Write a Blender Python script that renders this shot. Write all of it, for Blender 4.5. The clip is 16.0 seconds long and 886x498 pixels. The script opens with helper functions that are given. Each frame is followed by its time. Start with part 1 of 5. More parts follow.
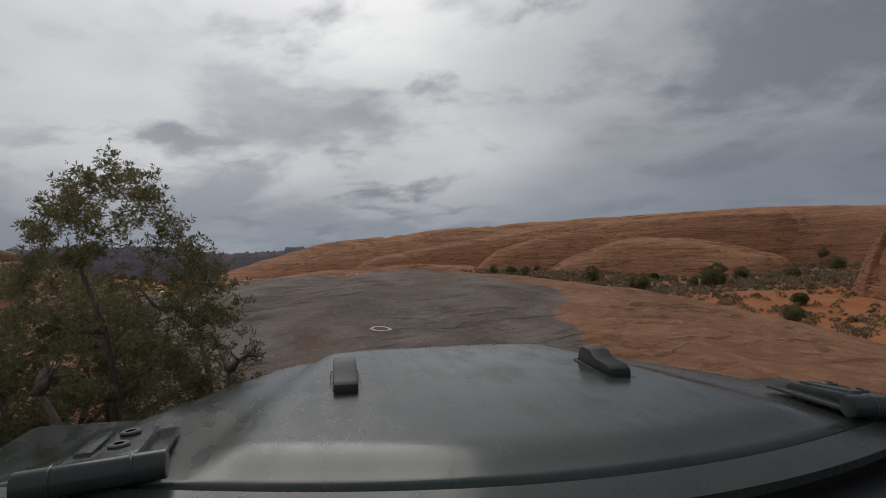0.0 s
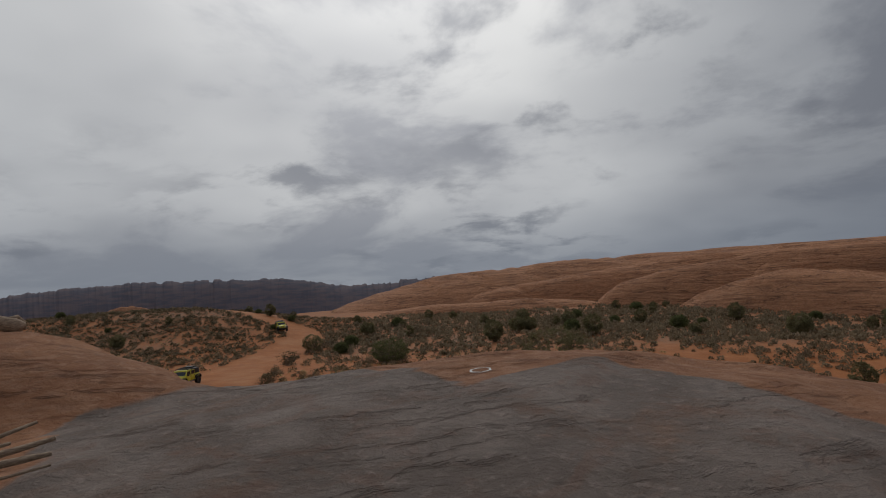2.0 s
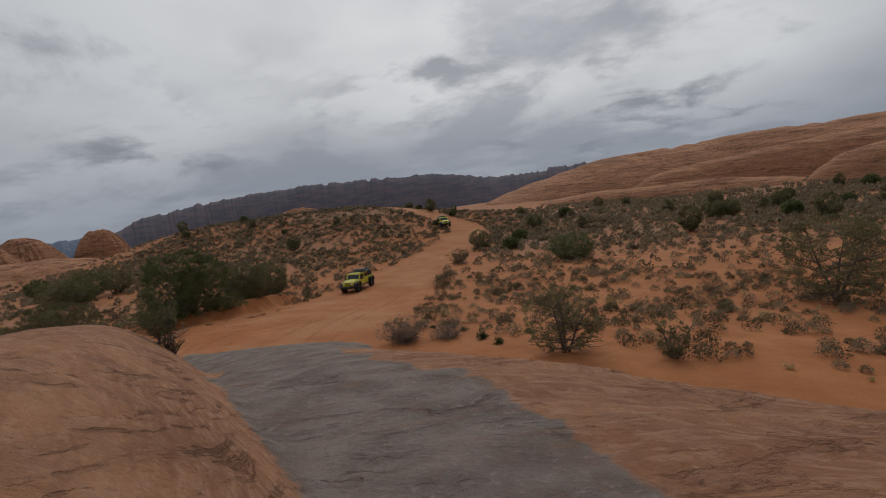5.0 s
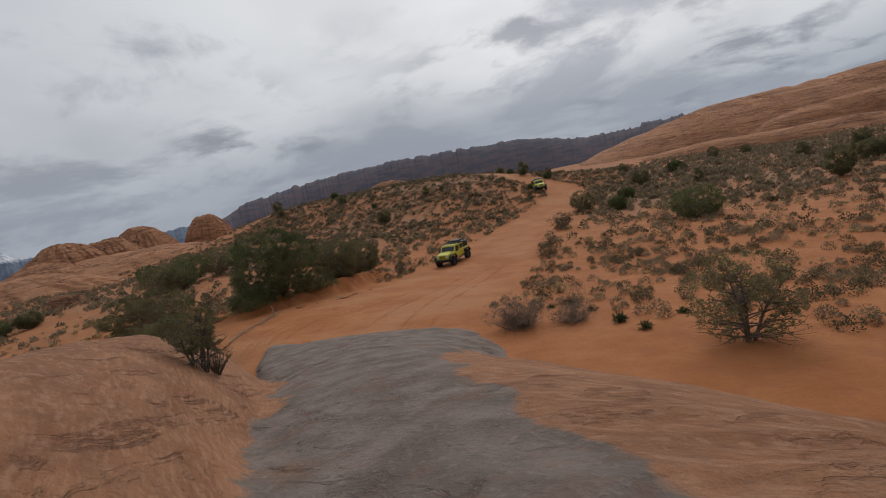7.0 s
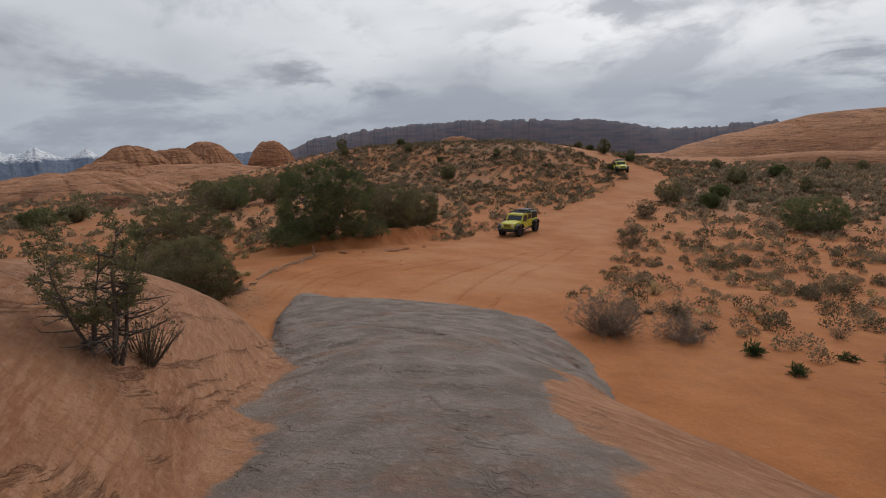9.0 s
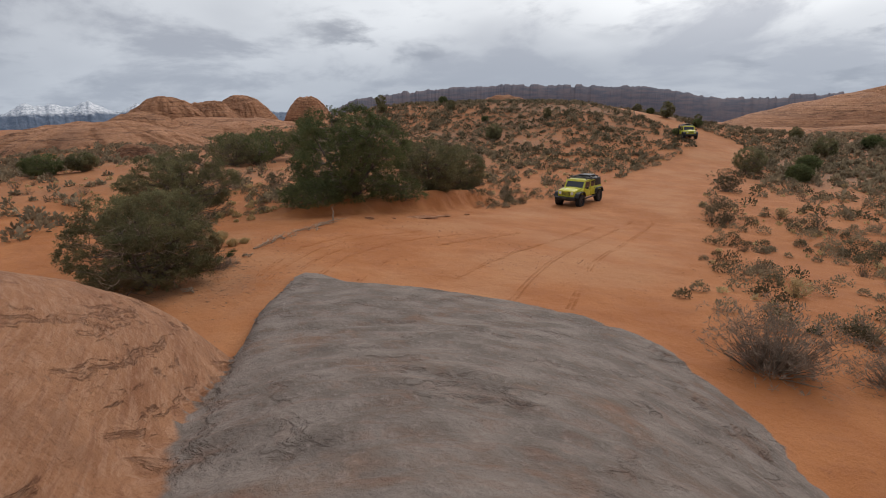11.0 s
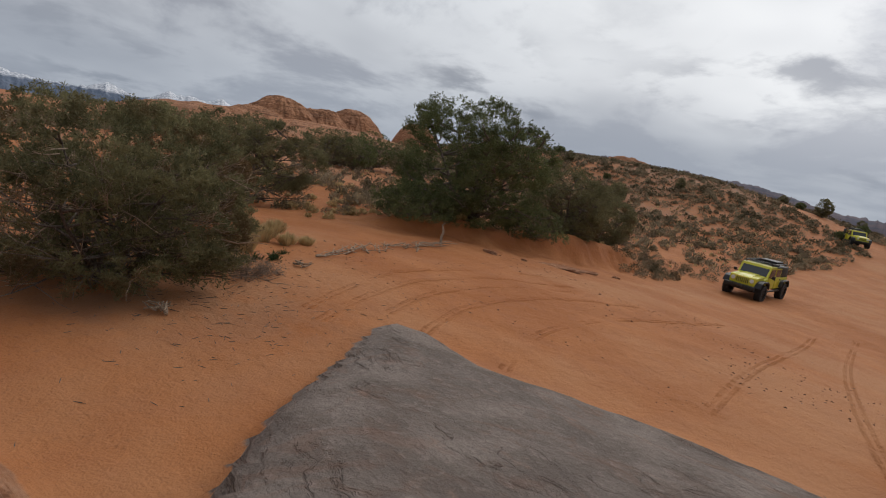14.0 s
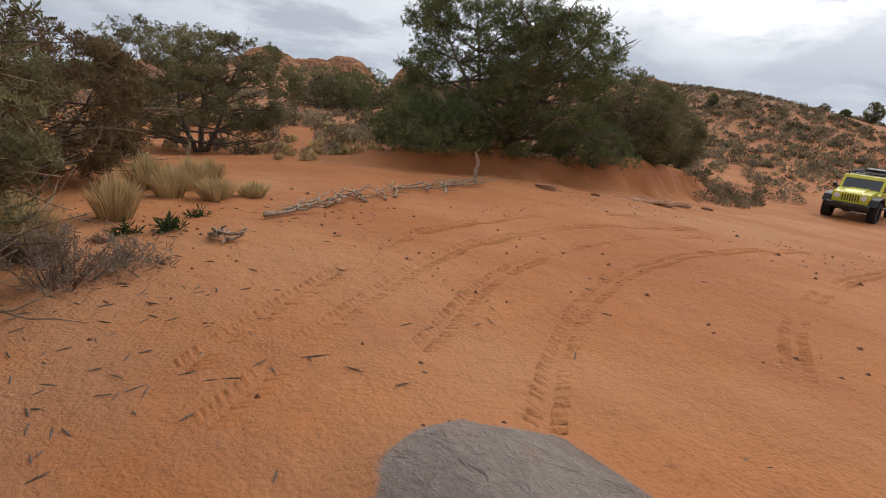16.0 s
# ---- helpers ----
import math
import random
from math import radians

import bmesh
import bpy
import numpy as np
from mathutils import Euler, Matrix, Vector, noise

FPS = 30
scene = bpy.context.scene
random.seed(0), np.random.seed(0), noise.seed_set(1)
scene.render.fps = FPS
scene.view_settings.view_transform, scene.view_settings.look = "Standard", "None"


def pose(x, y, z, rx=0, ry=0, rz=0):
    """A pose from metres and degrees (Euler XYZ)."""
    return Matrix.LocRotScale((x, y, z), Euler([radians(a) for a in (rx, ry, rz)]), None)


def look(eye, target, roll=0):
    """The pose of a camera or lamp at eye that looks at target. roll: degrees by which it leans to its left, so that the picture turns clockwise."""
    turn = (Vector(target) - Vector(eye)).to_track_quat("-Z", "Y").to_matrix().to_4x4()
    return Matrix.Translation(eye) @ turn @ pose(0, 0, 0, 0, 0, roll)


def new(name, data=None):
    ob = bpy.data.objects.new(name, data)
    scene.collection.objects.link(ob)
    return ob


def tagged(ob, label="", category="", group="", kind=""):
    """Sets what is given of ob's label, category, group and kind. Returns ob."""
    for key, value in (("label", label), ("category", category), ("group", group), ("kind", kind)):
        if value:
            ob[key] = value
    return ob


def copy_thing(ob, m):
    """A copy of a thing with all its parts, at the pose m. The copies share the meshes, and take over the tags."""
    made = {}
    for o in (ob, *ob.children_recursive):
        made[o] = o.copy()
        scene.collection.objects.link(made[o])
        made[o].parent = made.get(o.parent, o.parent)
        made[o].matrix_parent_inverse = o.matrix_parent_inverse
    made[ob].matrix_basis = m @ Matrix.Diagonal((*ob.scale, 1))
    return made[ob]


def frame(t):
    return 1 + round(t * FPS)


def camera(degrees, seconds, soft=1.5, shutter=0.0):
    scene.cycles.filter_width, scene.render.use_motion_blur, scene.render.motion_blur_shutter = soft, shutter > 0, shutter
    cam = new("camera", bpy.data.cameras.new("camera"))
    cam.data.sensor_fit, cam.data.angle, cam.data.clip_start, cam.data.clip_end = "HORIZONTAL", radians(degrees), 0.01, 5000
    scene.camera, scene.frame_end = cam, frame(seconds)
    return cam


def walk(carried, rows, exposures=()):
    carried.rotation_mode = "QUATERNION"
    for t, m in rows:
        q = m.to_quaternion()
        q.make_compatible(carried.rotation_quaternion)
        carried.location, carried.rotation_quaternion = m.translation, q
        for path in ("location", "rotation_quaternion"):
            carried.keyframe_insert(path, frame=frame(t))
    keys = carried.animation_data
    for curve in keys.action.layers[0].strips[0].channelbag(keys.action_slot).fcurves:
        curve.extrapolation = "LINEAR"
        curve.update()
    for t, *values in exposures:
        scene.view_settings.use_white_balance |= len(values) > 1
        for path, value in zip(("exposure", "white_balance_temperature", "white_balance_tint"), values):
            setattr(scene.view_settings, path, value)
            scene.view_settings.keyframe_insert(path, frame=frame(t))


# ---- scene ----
# The camera: 78.4 degrees across, carried behind the windscreen of a slow off-road car
cam = camera(78.4, 16.0, 1.0)
ROWS = [
    (0, 0.000, 0.000, 1.750, -0.68, -1.34, 3.78),
    (0.5, -0.081, 1.243, 1.800, 3.12, -2.19, 3.93),
    (1, -0.300, 2.520, 1.880, 5.01, -1.38, 7.07),
    (1.5, -0.621, 3.703, 2.020, 8.01, 4.31, 5.98),
    (2, -0.903, 4.805, 2.200, 11.01, 2.81, 4.12),
    (2.5, -1.570, 6.133, 2.400, 17.99, 3.00, 4.38),
    (3, -2.649, 7.731, 2.550, 26.27, 1.56, 4.60),
    (3.5, -3.848, 9.219, 2.650, 28.69, -2.06, 3.40),
    (5.8, -8.271, 14.257, 1.840, 26.87, -7.93, 10.37),
    (6, -8.622, 14.711, 1.780, 28.55, -7.87, 11.16),
    (6.5, -9.550, 15.802, 1.690, 32.29, -7.94, 12.47),
    (7, -10.330, 16.601, 1.556, 35.44, -8.89, 11.79),
    (7.5, -10.971, 17.282, 1.411, 37.24, -9.58, 11.38),
    (8, -12.009, 18.099, 1.256, 40.53, -10.40, 7.94),
    (8.5, -13.067, 18.947, 1.045, 42.16, -10.57, 3.77),
    (9, -14.095, 19.847, 0.775, 42.65, -11.82, 2.61),
    (9.2, -14.508, 20.236, 0.656, 43.14, -12.98, 1.99),
    (11.3, -19.568, 24.518, -0.593, 47.47, -15.93, 1.87),
    (11.5, -20.070, 24.823, -0.749, 46.64, -16.93, 3.48),
    (12, -21.342, 25.478, -1.123, 49.20, -16.22, -0.10),
    (12.5, -22.657, 26.189, -1.549, 51.15, -15.65, -0.98),
    (13, -23.965, 26.770, -1.908, 52.87, -13.98, -1.05),
    (13.5, -25.266, 27.164, -2.271, 56.66, -12.16, -7.29),
    (14, -26.606, 27.673, -2.631, 57.39, -10.99, -9.54),
    (14.5, -27.807, 28.310, -2.910, 56.63, -12.90, -7.99),
    (15, -29.039, 28.881, -3.249, 56.73, -14.95, -10.93),
    (15.5, -30.230, 29.521, -3.586, 56.21, -16.54, -7.12),
    (16, -31.576, 30.332, -3.959, 57.20, -16.35, -4.41),
]
EXPOSURES = [(0.0, -0.72), (1.5, -0.95), (3.5, -0.88), (6.0, -0.48), (9.0, -0.22), (11.5, 0.05), (12.5, 0.02), (14.0, -0.2), (14.5, -0.2), (15.2, 0.0), (16.0, 0.33)]
walk(cam, [(t, pose(x, y, z, 90 + pitch, roll, yaw)) for t, x, y, z, yaw, pitch, roll in ROWS], EXPOSURES)

# World: a bright, broken overcast over a Nishita sky, the sun veiled ahead of the first view
SUN_TURN, SUN_HIGH = 16.0, 40.0      # degrees to the left of +y, and above the horizon
world = bpy.data.worlds.new("overcast")
scene.world = world
world.use_nodes = True


class Nodes:
    """A short hand for node trees."""

    def __init__(self, tree):
        self.t = tree
        tree.nodes.clear()

    def n(self, kind, **sets):
        node = self.t.nodes.new(kind)
        for key, value in sets.items():
            if key == "op":
                node.operation = value
            elif key == "blend":
                node.blend_type = value
            elif key == "dtype":
                node.data_type = value
        return node

    def put(self, node, name, value):
        if value is None:
            return
        socket = node.inputs[name]
        if isinstance(value, bpy.types.NodeSocket):
            self.t.links.new(value, socket)
        else:
            socket.default_value = value

    def math(self, op, a, b=None, clamp=False):
        node = self.n("ShaderNodeMath", op=op)
        node.use_clamp = clamp
        self.put(node, 0, a)
        self.put(node, 1, b)
        return node.outputs[0]

    def vec(self, op, a, b=None, scale=None):
        node = self.n("ShaderNodeVectorMath", op=op)
        self.put(node, 0, a)
        self.put(node, 1, b)
        if scale is not None:
            self.put(node, "Scale", scale)
        return node.outputs["Value"] if op in ("DOT_PRODUCT", "LENGTH") else node.outputs[0]

    def noise(self, vector, scale, detail=4.0, rough=0.55, warp=0.0, out="Fac"):
        node = self.n("ShaderNodeTexNoise")
        self.put(node, "Vector", vector)
        self.put(node, "Scale", scale)
        self.put(node, "Detail", detail)
        self.put(node, "Roughness", rough)
        self.put(node, "Distortion", warp)
        return node.outputs[out]

    def step(self, value, a, b, lo=0.0, hi=1.0):
        node = self.n("ShaderNodeMapRange")
        node.interpolation_type = "SMOOTHSTEP"
        self.put(node, "Value", value)
        for key, v in (("From Min", a), ("From Max", b), ("To Min", lo), ("To Max", hi)):
            self.put(node, key, v)
        return node.outputs[0]

    def mix(self, fac, a, b, blend="MIX"):
        node = self.n("ShaderNodeMix", dtype="RGBA", blend=blend)
        self.put(node, 0, fac)
        self.put(node, 6, a)
        self.put(node, 7, b)
        return node.outputs[2]

    def attr(self, name, out="Fac"):
        node = self.n("ShaderNodeAttribute")
        node.attribute_name = name
        return node.outputs[out]

    def bump(self, height, distance, strength=1.0, normal=None):
        node = self.n("ShaderNodeBump")
        self.put(node, "Height", height)
        self.put(node, "Distance", distance)
        self.put(node, "Strength", strength)
        if normal is not None:
            self.put(node, "Normal", normal)
        return node.outputs[0]

    def coord(self, out="Object"):
        return self.n("ShaderNodeTexCoord").outputs[out]


def rgb(r, g, b):
    return (r, g, b, 1.0)


w = Nodes(world.node_tree)
sky = w.n("ShaderNodeTexSky")
sky.sky_type, sky.sun_disc = "NISHITA", False
sky.sun_elevation, sky.sun_rotation = radians(SUN_HIGH), radians(-SUN_TURN)
way = w.coord("Generated")
parts = w.n("ShaderNodeSeparateXYZ")
w.put(parts, 0, way)
up = w.math("MAXIMUM", parts.outputs[2], 0.0)
flat = w.n("ShaderNodeCombineXYZ")
depth = w.math("ADD", up, 0.27)
w.put(flat, 0, w.math("DIVIDE", parts.outputs[0], depth))
w.put(flat, 1, w.math("DIVIDE", parts.outputs[1], depth))
plane = flat.outputs[0]
broad = w.noise(plane, 0.55, 4, 0.5, 0.15)
mid = w.noise(w.vec("ADD", plane, (5.3, 1.7, 0.4)), 1.25, 7, 0.58, 0.25)
small = w.noise(w.vec("ADD", plane, (2.1, 8.2, 3.0)), 2.6, 7, 0.56, 0.2)
veil = w.mix(w.step(broad, 0.32, 0.66), rgb(0.47, 0.485, 0.52), rgb(0.83, 0.84, 0.85))
veil = w.mix(w.step(mid, 0.45, 0.6, 0.0, 0.8), veil, rgb(0.39, 0.405, 0.45))
patchy = w.step(w.noise(w.vec("ADD", plane, (9.1, 3.3, 1.0)), 0.7, 3, 0.5), 0.4, 0.62)
veil = w.mix(w.math("MULTIPLY", w.math("MULTIPLY", patchy, w.step(small, 0.5, 0.66, 0.0, 0.9)), w.step(up, 0.75, 0.3, 0.15, 1.0)), veil, rgb(0.30, 0.315, 0.355))
sunward = Vector((-math.sin(radians(SUN_TURN)) * math.cos(radians(SUN_HIGH)), math.cos(radians(SUN_TURN)) * math.cos(radians(SUN_HIGH)), math.sin(radians(SUN_HIGH))))
near_sun = w.math("MAXIMUM", w.vec("DOT_PRODUCT", way, tuple(sunward)), 0.0)
glow = w.math("ADD", w.math("MULTIPLY", w.math("POWER", near_sun, 7.0), 0.95), w.math("MULTIPLY", w.math("POWER", near_sun, 30.0), 0.5))
veil = w.mix(1.0, veil, w.mix(glow, rgb(0.83, 0.86, 0.91), rgb(2.6, 2.55, 2.45)), "MULTIPLY")
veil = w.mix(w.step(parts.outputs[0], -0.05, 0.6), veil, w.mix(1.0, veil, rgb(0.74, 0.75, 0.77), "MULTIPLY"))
horizon = w.step(up, 0.0, 0.16, 0.6, 0.0)
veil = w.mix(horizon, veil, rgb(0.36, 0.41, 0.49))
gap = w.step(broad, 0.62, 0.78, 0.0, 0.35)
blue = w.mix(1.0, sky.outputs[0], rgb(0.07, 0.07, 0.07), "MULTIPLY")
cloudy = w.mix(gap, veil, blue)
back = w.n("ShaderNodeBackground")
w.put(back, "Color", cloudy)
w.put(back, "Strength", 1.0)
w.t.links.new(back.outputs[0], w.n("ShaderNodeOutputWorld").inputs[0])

sun = new("veiled_sun", bpy.data.lights.new("veiled_sun", "SUN"))
sun.data.energy, sun.data.angle, sun.data.color = 1.1, radians(38), (1.0, 0.95, 0.88)
sun.matrix_world = look((0, 0, 60), tuple(Vector((0, 0, 60)) - sunward))

# ---------------------------------------------------------------- materials
def shader(name, build):
    mat = bpy.data.materials.new(name)
    mat.use_nodes = True
    s = Nodes(mat.node_tree)
    bsdf = s.n("ShaderNodeBsdfPrincipled")
    s.t.links.new(bsdf.outputs[0], s.n("ShaderNodeOutputMaterial").inputs[0])
    build(s, bsdf)
    return mat


def plain(name, color, rough=0.6, metal=0.0, spread=0.12, grain=30.0, relief=0.0):
    """A simple surface: a base colour with mottling and a little relief."""
    def build(s, b):
        at = s.coord()
        f = s.noise(at, grain, 4)
        g = s.noise(at, grain * 0.12, 3)
        dark = tuple(c * (1 - spread) for c in color[:3]) + (1,)
        light = tuple(min(1, c * (1 + spread)) for c in color[:3]) + (1,)
        s.put(b, "Base Color", s.mix(s.math("MULTIPLY", s.math("ADD", f, g), 0.5), dark, light))
        s.put(b, "Roughness", s.step(g, 0.3, 0.7, max(0, rough - 0.06), min(1, rough + 0.06)))
        s.put(b, "Metallic", metal)
        if relief:
            s.put(b, "Normal", s.bump(f, relief))
    return shader(name, build)


def rock_colour(s, at, low=0.8):
    """Cross-bedded orange sandstone."""
    warp = s.noise(at, 0.16, 4, out="Color")
    bent = s.vec("ADD", s.vec("MULTIPLY", at, (0.25, 0.4, 2.4)), s.vec("SCALE", warp, None, 3.2))
    bands = s.noise(bent, 0.9, 6, 0.62)
    fine = s.noise(s.vec("MULTIPLY", at, (1.2, 1.6, 9.0)), 2.4, 5, 0.6)
    patch = s.noise(at, 0.09, 4)
    c = s.mix(s.step(bands, 0.3, 0.7), rgb(0.36 * low, 0.155 * low, 0.075 * low), rgb(0.55 * low, 0.27 * low, 0.14 * low))
    c = s.mix(s.step(fine, 0.45, 0.62, 0, 0.6), c, rgb(0.6 * low, 0.33 * low, 0.2 * low))
    c = s.mix(s.step(patch, 0.5, 0.75, 0, 0.55), c, rgb(0.28 * low, 0.14 * low, 0.085 * low))
    blotch = s.noise(at, 1.7, 6, 0.66)
    c = s.mix(s.step(blotch, 0.48, 0.66, 0, 0.5), c, rgb(0.31 * low, 0.15 * low, 0.085 * low))
    pits = s.noise(at, 14, 5, 0.62)
    c = s.mix(s.step(pits, 0.58, 0.72, 0, 0.5), c, rgb(0.22 * low, 0.11 * low, 0.065 * low))
    return c, bands, fine


def build_ground(s, b):
    at = s.coord()
    rag = s.math("MULTIPLY", s.math("SUBTRACT", s.noise(at, 2.6, 6, 0.65), 0.5), 0.7)
    rock = s.step(s.math("ADD", s.attr("rock"), rag), 0.42, 0.58)
    track = s.step(s.math("ADD", s.attr("track"), rag), 0.36, 0.64)
    road = s.attr("road")
    stone, bands, fine = rock_colour(s, at)
    grit = s.noise(at, 38, 5, 0.6)
    cloud = s.noise(at, 0.35, 5, 0.6)
    spots = s.noise(at, 4.5, 5, 0.62)
    soil = s.mix(s.step(cloud, 0.35, 0.68), rgb(0.405, 0.143, 0.045), rgb(0.5, 0.197, 0.071))
    soil = s.mix(s.step(spots, 0.52, 0.72, 0, 0.4), soil, rgb(0.42, 0.16, 0.07))
    soil = s.mix(s.step(grit, 0.54, 0.7, 0, 0.6), soil, rgb(0.26, 0.1, 0.05))
    clod = s.noise(at, 11, 5, 0.7)
    soil = s.mix(s.step(s.noise(at, 1.3, 5, 0.6, 0.4), 0.45, 0.68, 0, 0.55), soil, rgb(0.38, 0.142, 0.058))
    soil = s.mix(s.step(clod, 0.58, 0.7, 0, 0.6), soil, rgb(0.27, 0.1, 0.045))
    soil = s.mix(s.math("MULTIPLY", s.attr("litter"), s.step(s.noise(at, 1.1, 6, 0.68), 0.36, 0.58, 0.15, 0.85)), soil, rgb(0.27, 0.175, 0.115))
    pale = s.mix(s.step(s.noise(at, 0.22, 4), 0.42, 0.66, 0.0, 0.6), soil, rgb(0.51, 0.245, 0.115))
    soil = s.mix(road, soil, pale)
    rubber = s.mix(s.step(s.noise(at, 1.6, 5), 0.35, 0.7), rgb(0.16, 0.128, 0.108), rgb(0.29, 0.236, 0.2))
    worn = s.math("MULTIPLY", track, s.step(s.noise(at, 0.8, 6, 0.65), 0.22, 0.48, 0.55, 0.97))
    scuff = s.step(s.noise(s.vec("MULTIPLY", at, (1.4, 2.2, 2.0)), 1.4, 5, 0.7), 0.62, 0.72, 0, 0.55)
    rubber = s.mix(scuff, rubber, rgb(0.36, 0.24, 0.18))
    crumb = s.noise(at, 9, 6, 0.68)
    rubber = s.mix(s.step(crumb, 0.5, 0.72, 0, 0.6), rubber, rgb(0.36, 0.29, 0.25))
    rubber = s.mix(s.step(s.noise(at, 3.2, 6, 0.7), 0.5, 0.66, 0, 0.4), rubber, rgb(0.1, 0.083, 0.075))
    stone = s.mix(worn, stone, rubber)
    beds = s.n("ShaderNodeCombineXYZ")
    s.put(beds, 0, s.vec("DOT_PRODUCT", at, (-1.1, 2.6, 7.0)))
    s.put(beds, 1, s.vec("DOT_PRODUCT", at, (0.35, 0.45, 0.0)))
    layer = s.noise(s.vec("ADD", beds.outputs[0], s.vec("SCALE", s.noise(at, 0.7, 4, out="Color"), None, 2.4)), 1.3, 6, 0.68)
    crack = s.step(layer, 0.54, 0.64, 0.0, 1.0)
    crack = s.math("MULTIPLY", crack, s.step(s.noise(at, 0.7, 4), 0.38, 0.56))
    bare = s.math("SUBTRACT", 1.0, s.math("MULTIPLY", worn, 0.6))
    stone = s.mix(s.math("MULTIPLY", s.math("MULTIPLY", crack, bare), 0.28), stone, rgb(0.23, 0.1, 0.055))
    lichen = s.step(s.noise(at, 2.2, 6, 0.7), 0.6, 0.68, 0, 0.45)
    stone = s.mix(s.math("MULTIPLY", lichen, s.math("SUBTRACT", 1.0, track)), stone, rgb(0.23, 0.13, 0.09))
    thin = s.noise(s.vec("ADD", s.vec("MULTIPLY", at, (0.8, 0.9, 16.0)), s.vec("SCALE", s.noise(at, 0.5, 4, out="Color"), None, 5.0)), 1.2, 5, 0.62)
    stone = s.mix(s.math("MULTIPLY", s.step(thin, 0.5, 0.66, 0, 0.5), bare), stone, rgb(0.25, 0.105, 0.055))
    s.put(b, "Base Color", s.mix(rock, soil, stone))
    s.put(b, "Roughness", s.step(grit, 0.3, 0.7, 0.82, 0.95))
    s.put(b, "Specular IOR Level", 0.25)
    sandy = s.bump(s.math("ADD", s.math("ADD", grit, clod), s.math("MULTIPLY", spots, 3.0)), 0.022, 0.75)
    stony = s.bump(s.math("ADD", s.math("MULTIPLY", bands, 1.5), s.math("SUBTRACT", crumb, s.math("MULTIPLY", crack, 0.7))), 0.06, 1.0, s.bump(grit, 0.008, 0.7))
    pick = s.n("ShaderNodeMix", dtype="VECTOR")
    s.put(pick, 0, rock)
    s.put(pick, 4, sandy)
    s.put(pick, 5, stony)
    s.put(b, "Normal", pick.outputs[1])


def build_slickrock(s, b):
    at = s.coord()
    c, bands, fine = rock_colour(s, at, 1.12)
    streak = s.step(s.noise(s.vec("MULTIPLY", at, (0.9, 0.9, 0.06)), 0.35, 5, 0.65), 0.54, 0.74, 0, 0.35)
    c = s.mix(streak, c, rgb(0.2, 0.1, 0.065))
    beds = s.noise(s.vec("ADD", s.vec("MULTIPLY", at, (0.03, 0.03, 0.9)), s.vec("SCALE", s.noise(at, 0.03, 3, out="Color"), None, 2.5)), 1.0, 6, 0.66)
    c = s.mix(s.step(beds, 0.53, 0.6, 0, 0.4), c, rgb(0.24, 0.115, 0.068))
    seam = s.math("ABSOLUTE", s.math("SUBTRACT", s.noise(s.vec("ADD", s.vec("MULTIPLY", at, (0.02, 0.03, 0.35)), s.vec("SCALE", s.noise(at, 0.02, 3, out="Color"), None, 1.6)), 1.6, 5, 0.6), 0.5))
    c = s.mix(s.step(seam, 0.016, 0.0, 0, 0.75), c, rgb(0.13, 0.062, 0.04))
    s.put(b, "Base Color", c)
    s.put(b, "Roughness", 0.9)
    s.put(b, "Specular IOR Level", 0.2)
    s.put(b, "Normal", s.bump(s.math("ADD", s.math("SUBTRACT", bands, beds), s.math("MULTIPLY", fine, 0.5)), 0.8, 0.9))


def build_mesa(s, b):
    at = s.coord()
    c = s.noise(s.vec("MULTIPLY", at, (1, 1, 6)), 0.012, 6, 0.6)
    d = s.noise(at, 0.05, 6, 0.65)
    # distance haze is painted into the wall: blue-grey, low contrast
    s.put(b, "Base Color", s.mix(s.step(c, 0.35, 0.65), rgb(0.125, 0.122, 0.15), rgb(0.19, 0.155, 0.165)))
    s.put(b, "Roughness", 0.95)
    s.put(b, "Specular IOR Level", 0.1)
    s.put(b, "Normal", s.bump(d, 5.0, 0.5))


def build_mountain(s, b):
    at = s.coord()
    parts_ = s.n("ShaderNodeSeparateXYZ")
    s.put(parts_, 0, at)
    n = s.noise(at, 0.02, 7, 0.68)
    level = s.math("ADD", parts_.outputs[2], s.math("MULTIPLY", n, 70.0))
    snow = s.step(level, -12, 14)
    # bare slopes: the blue of distance haze is put into the rock colour
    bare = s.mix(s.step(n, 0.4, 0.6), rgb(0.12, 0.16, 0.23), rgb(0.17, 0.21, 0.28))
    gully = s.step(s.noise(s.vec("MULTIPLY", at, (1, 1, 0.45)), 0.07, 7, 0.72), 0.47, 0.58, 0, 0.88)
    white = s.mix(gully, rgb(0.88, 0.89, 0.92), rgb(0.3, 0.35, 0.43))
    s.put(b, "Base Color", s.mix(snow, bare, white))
    s.put(b, "Roughness", 0.9)
    s.put(b, "Normal", s.bump(n, 20.0, 1.0))


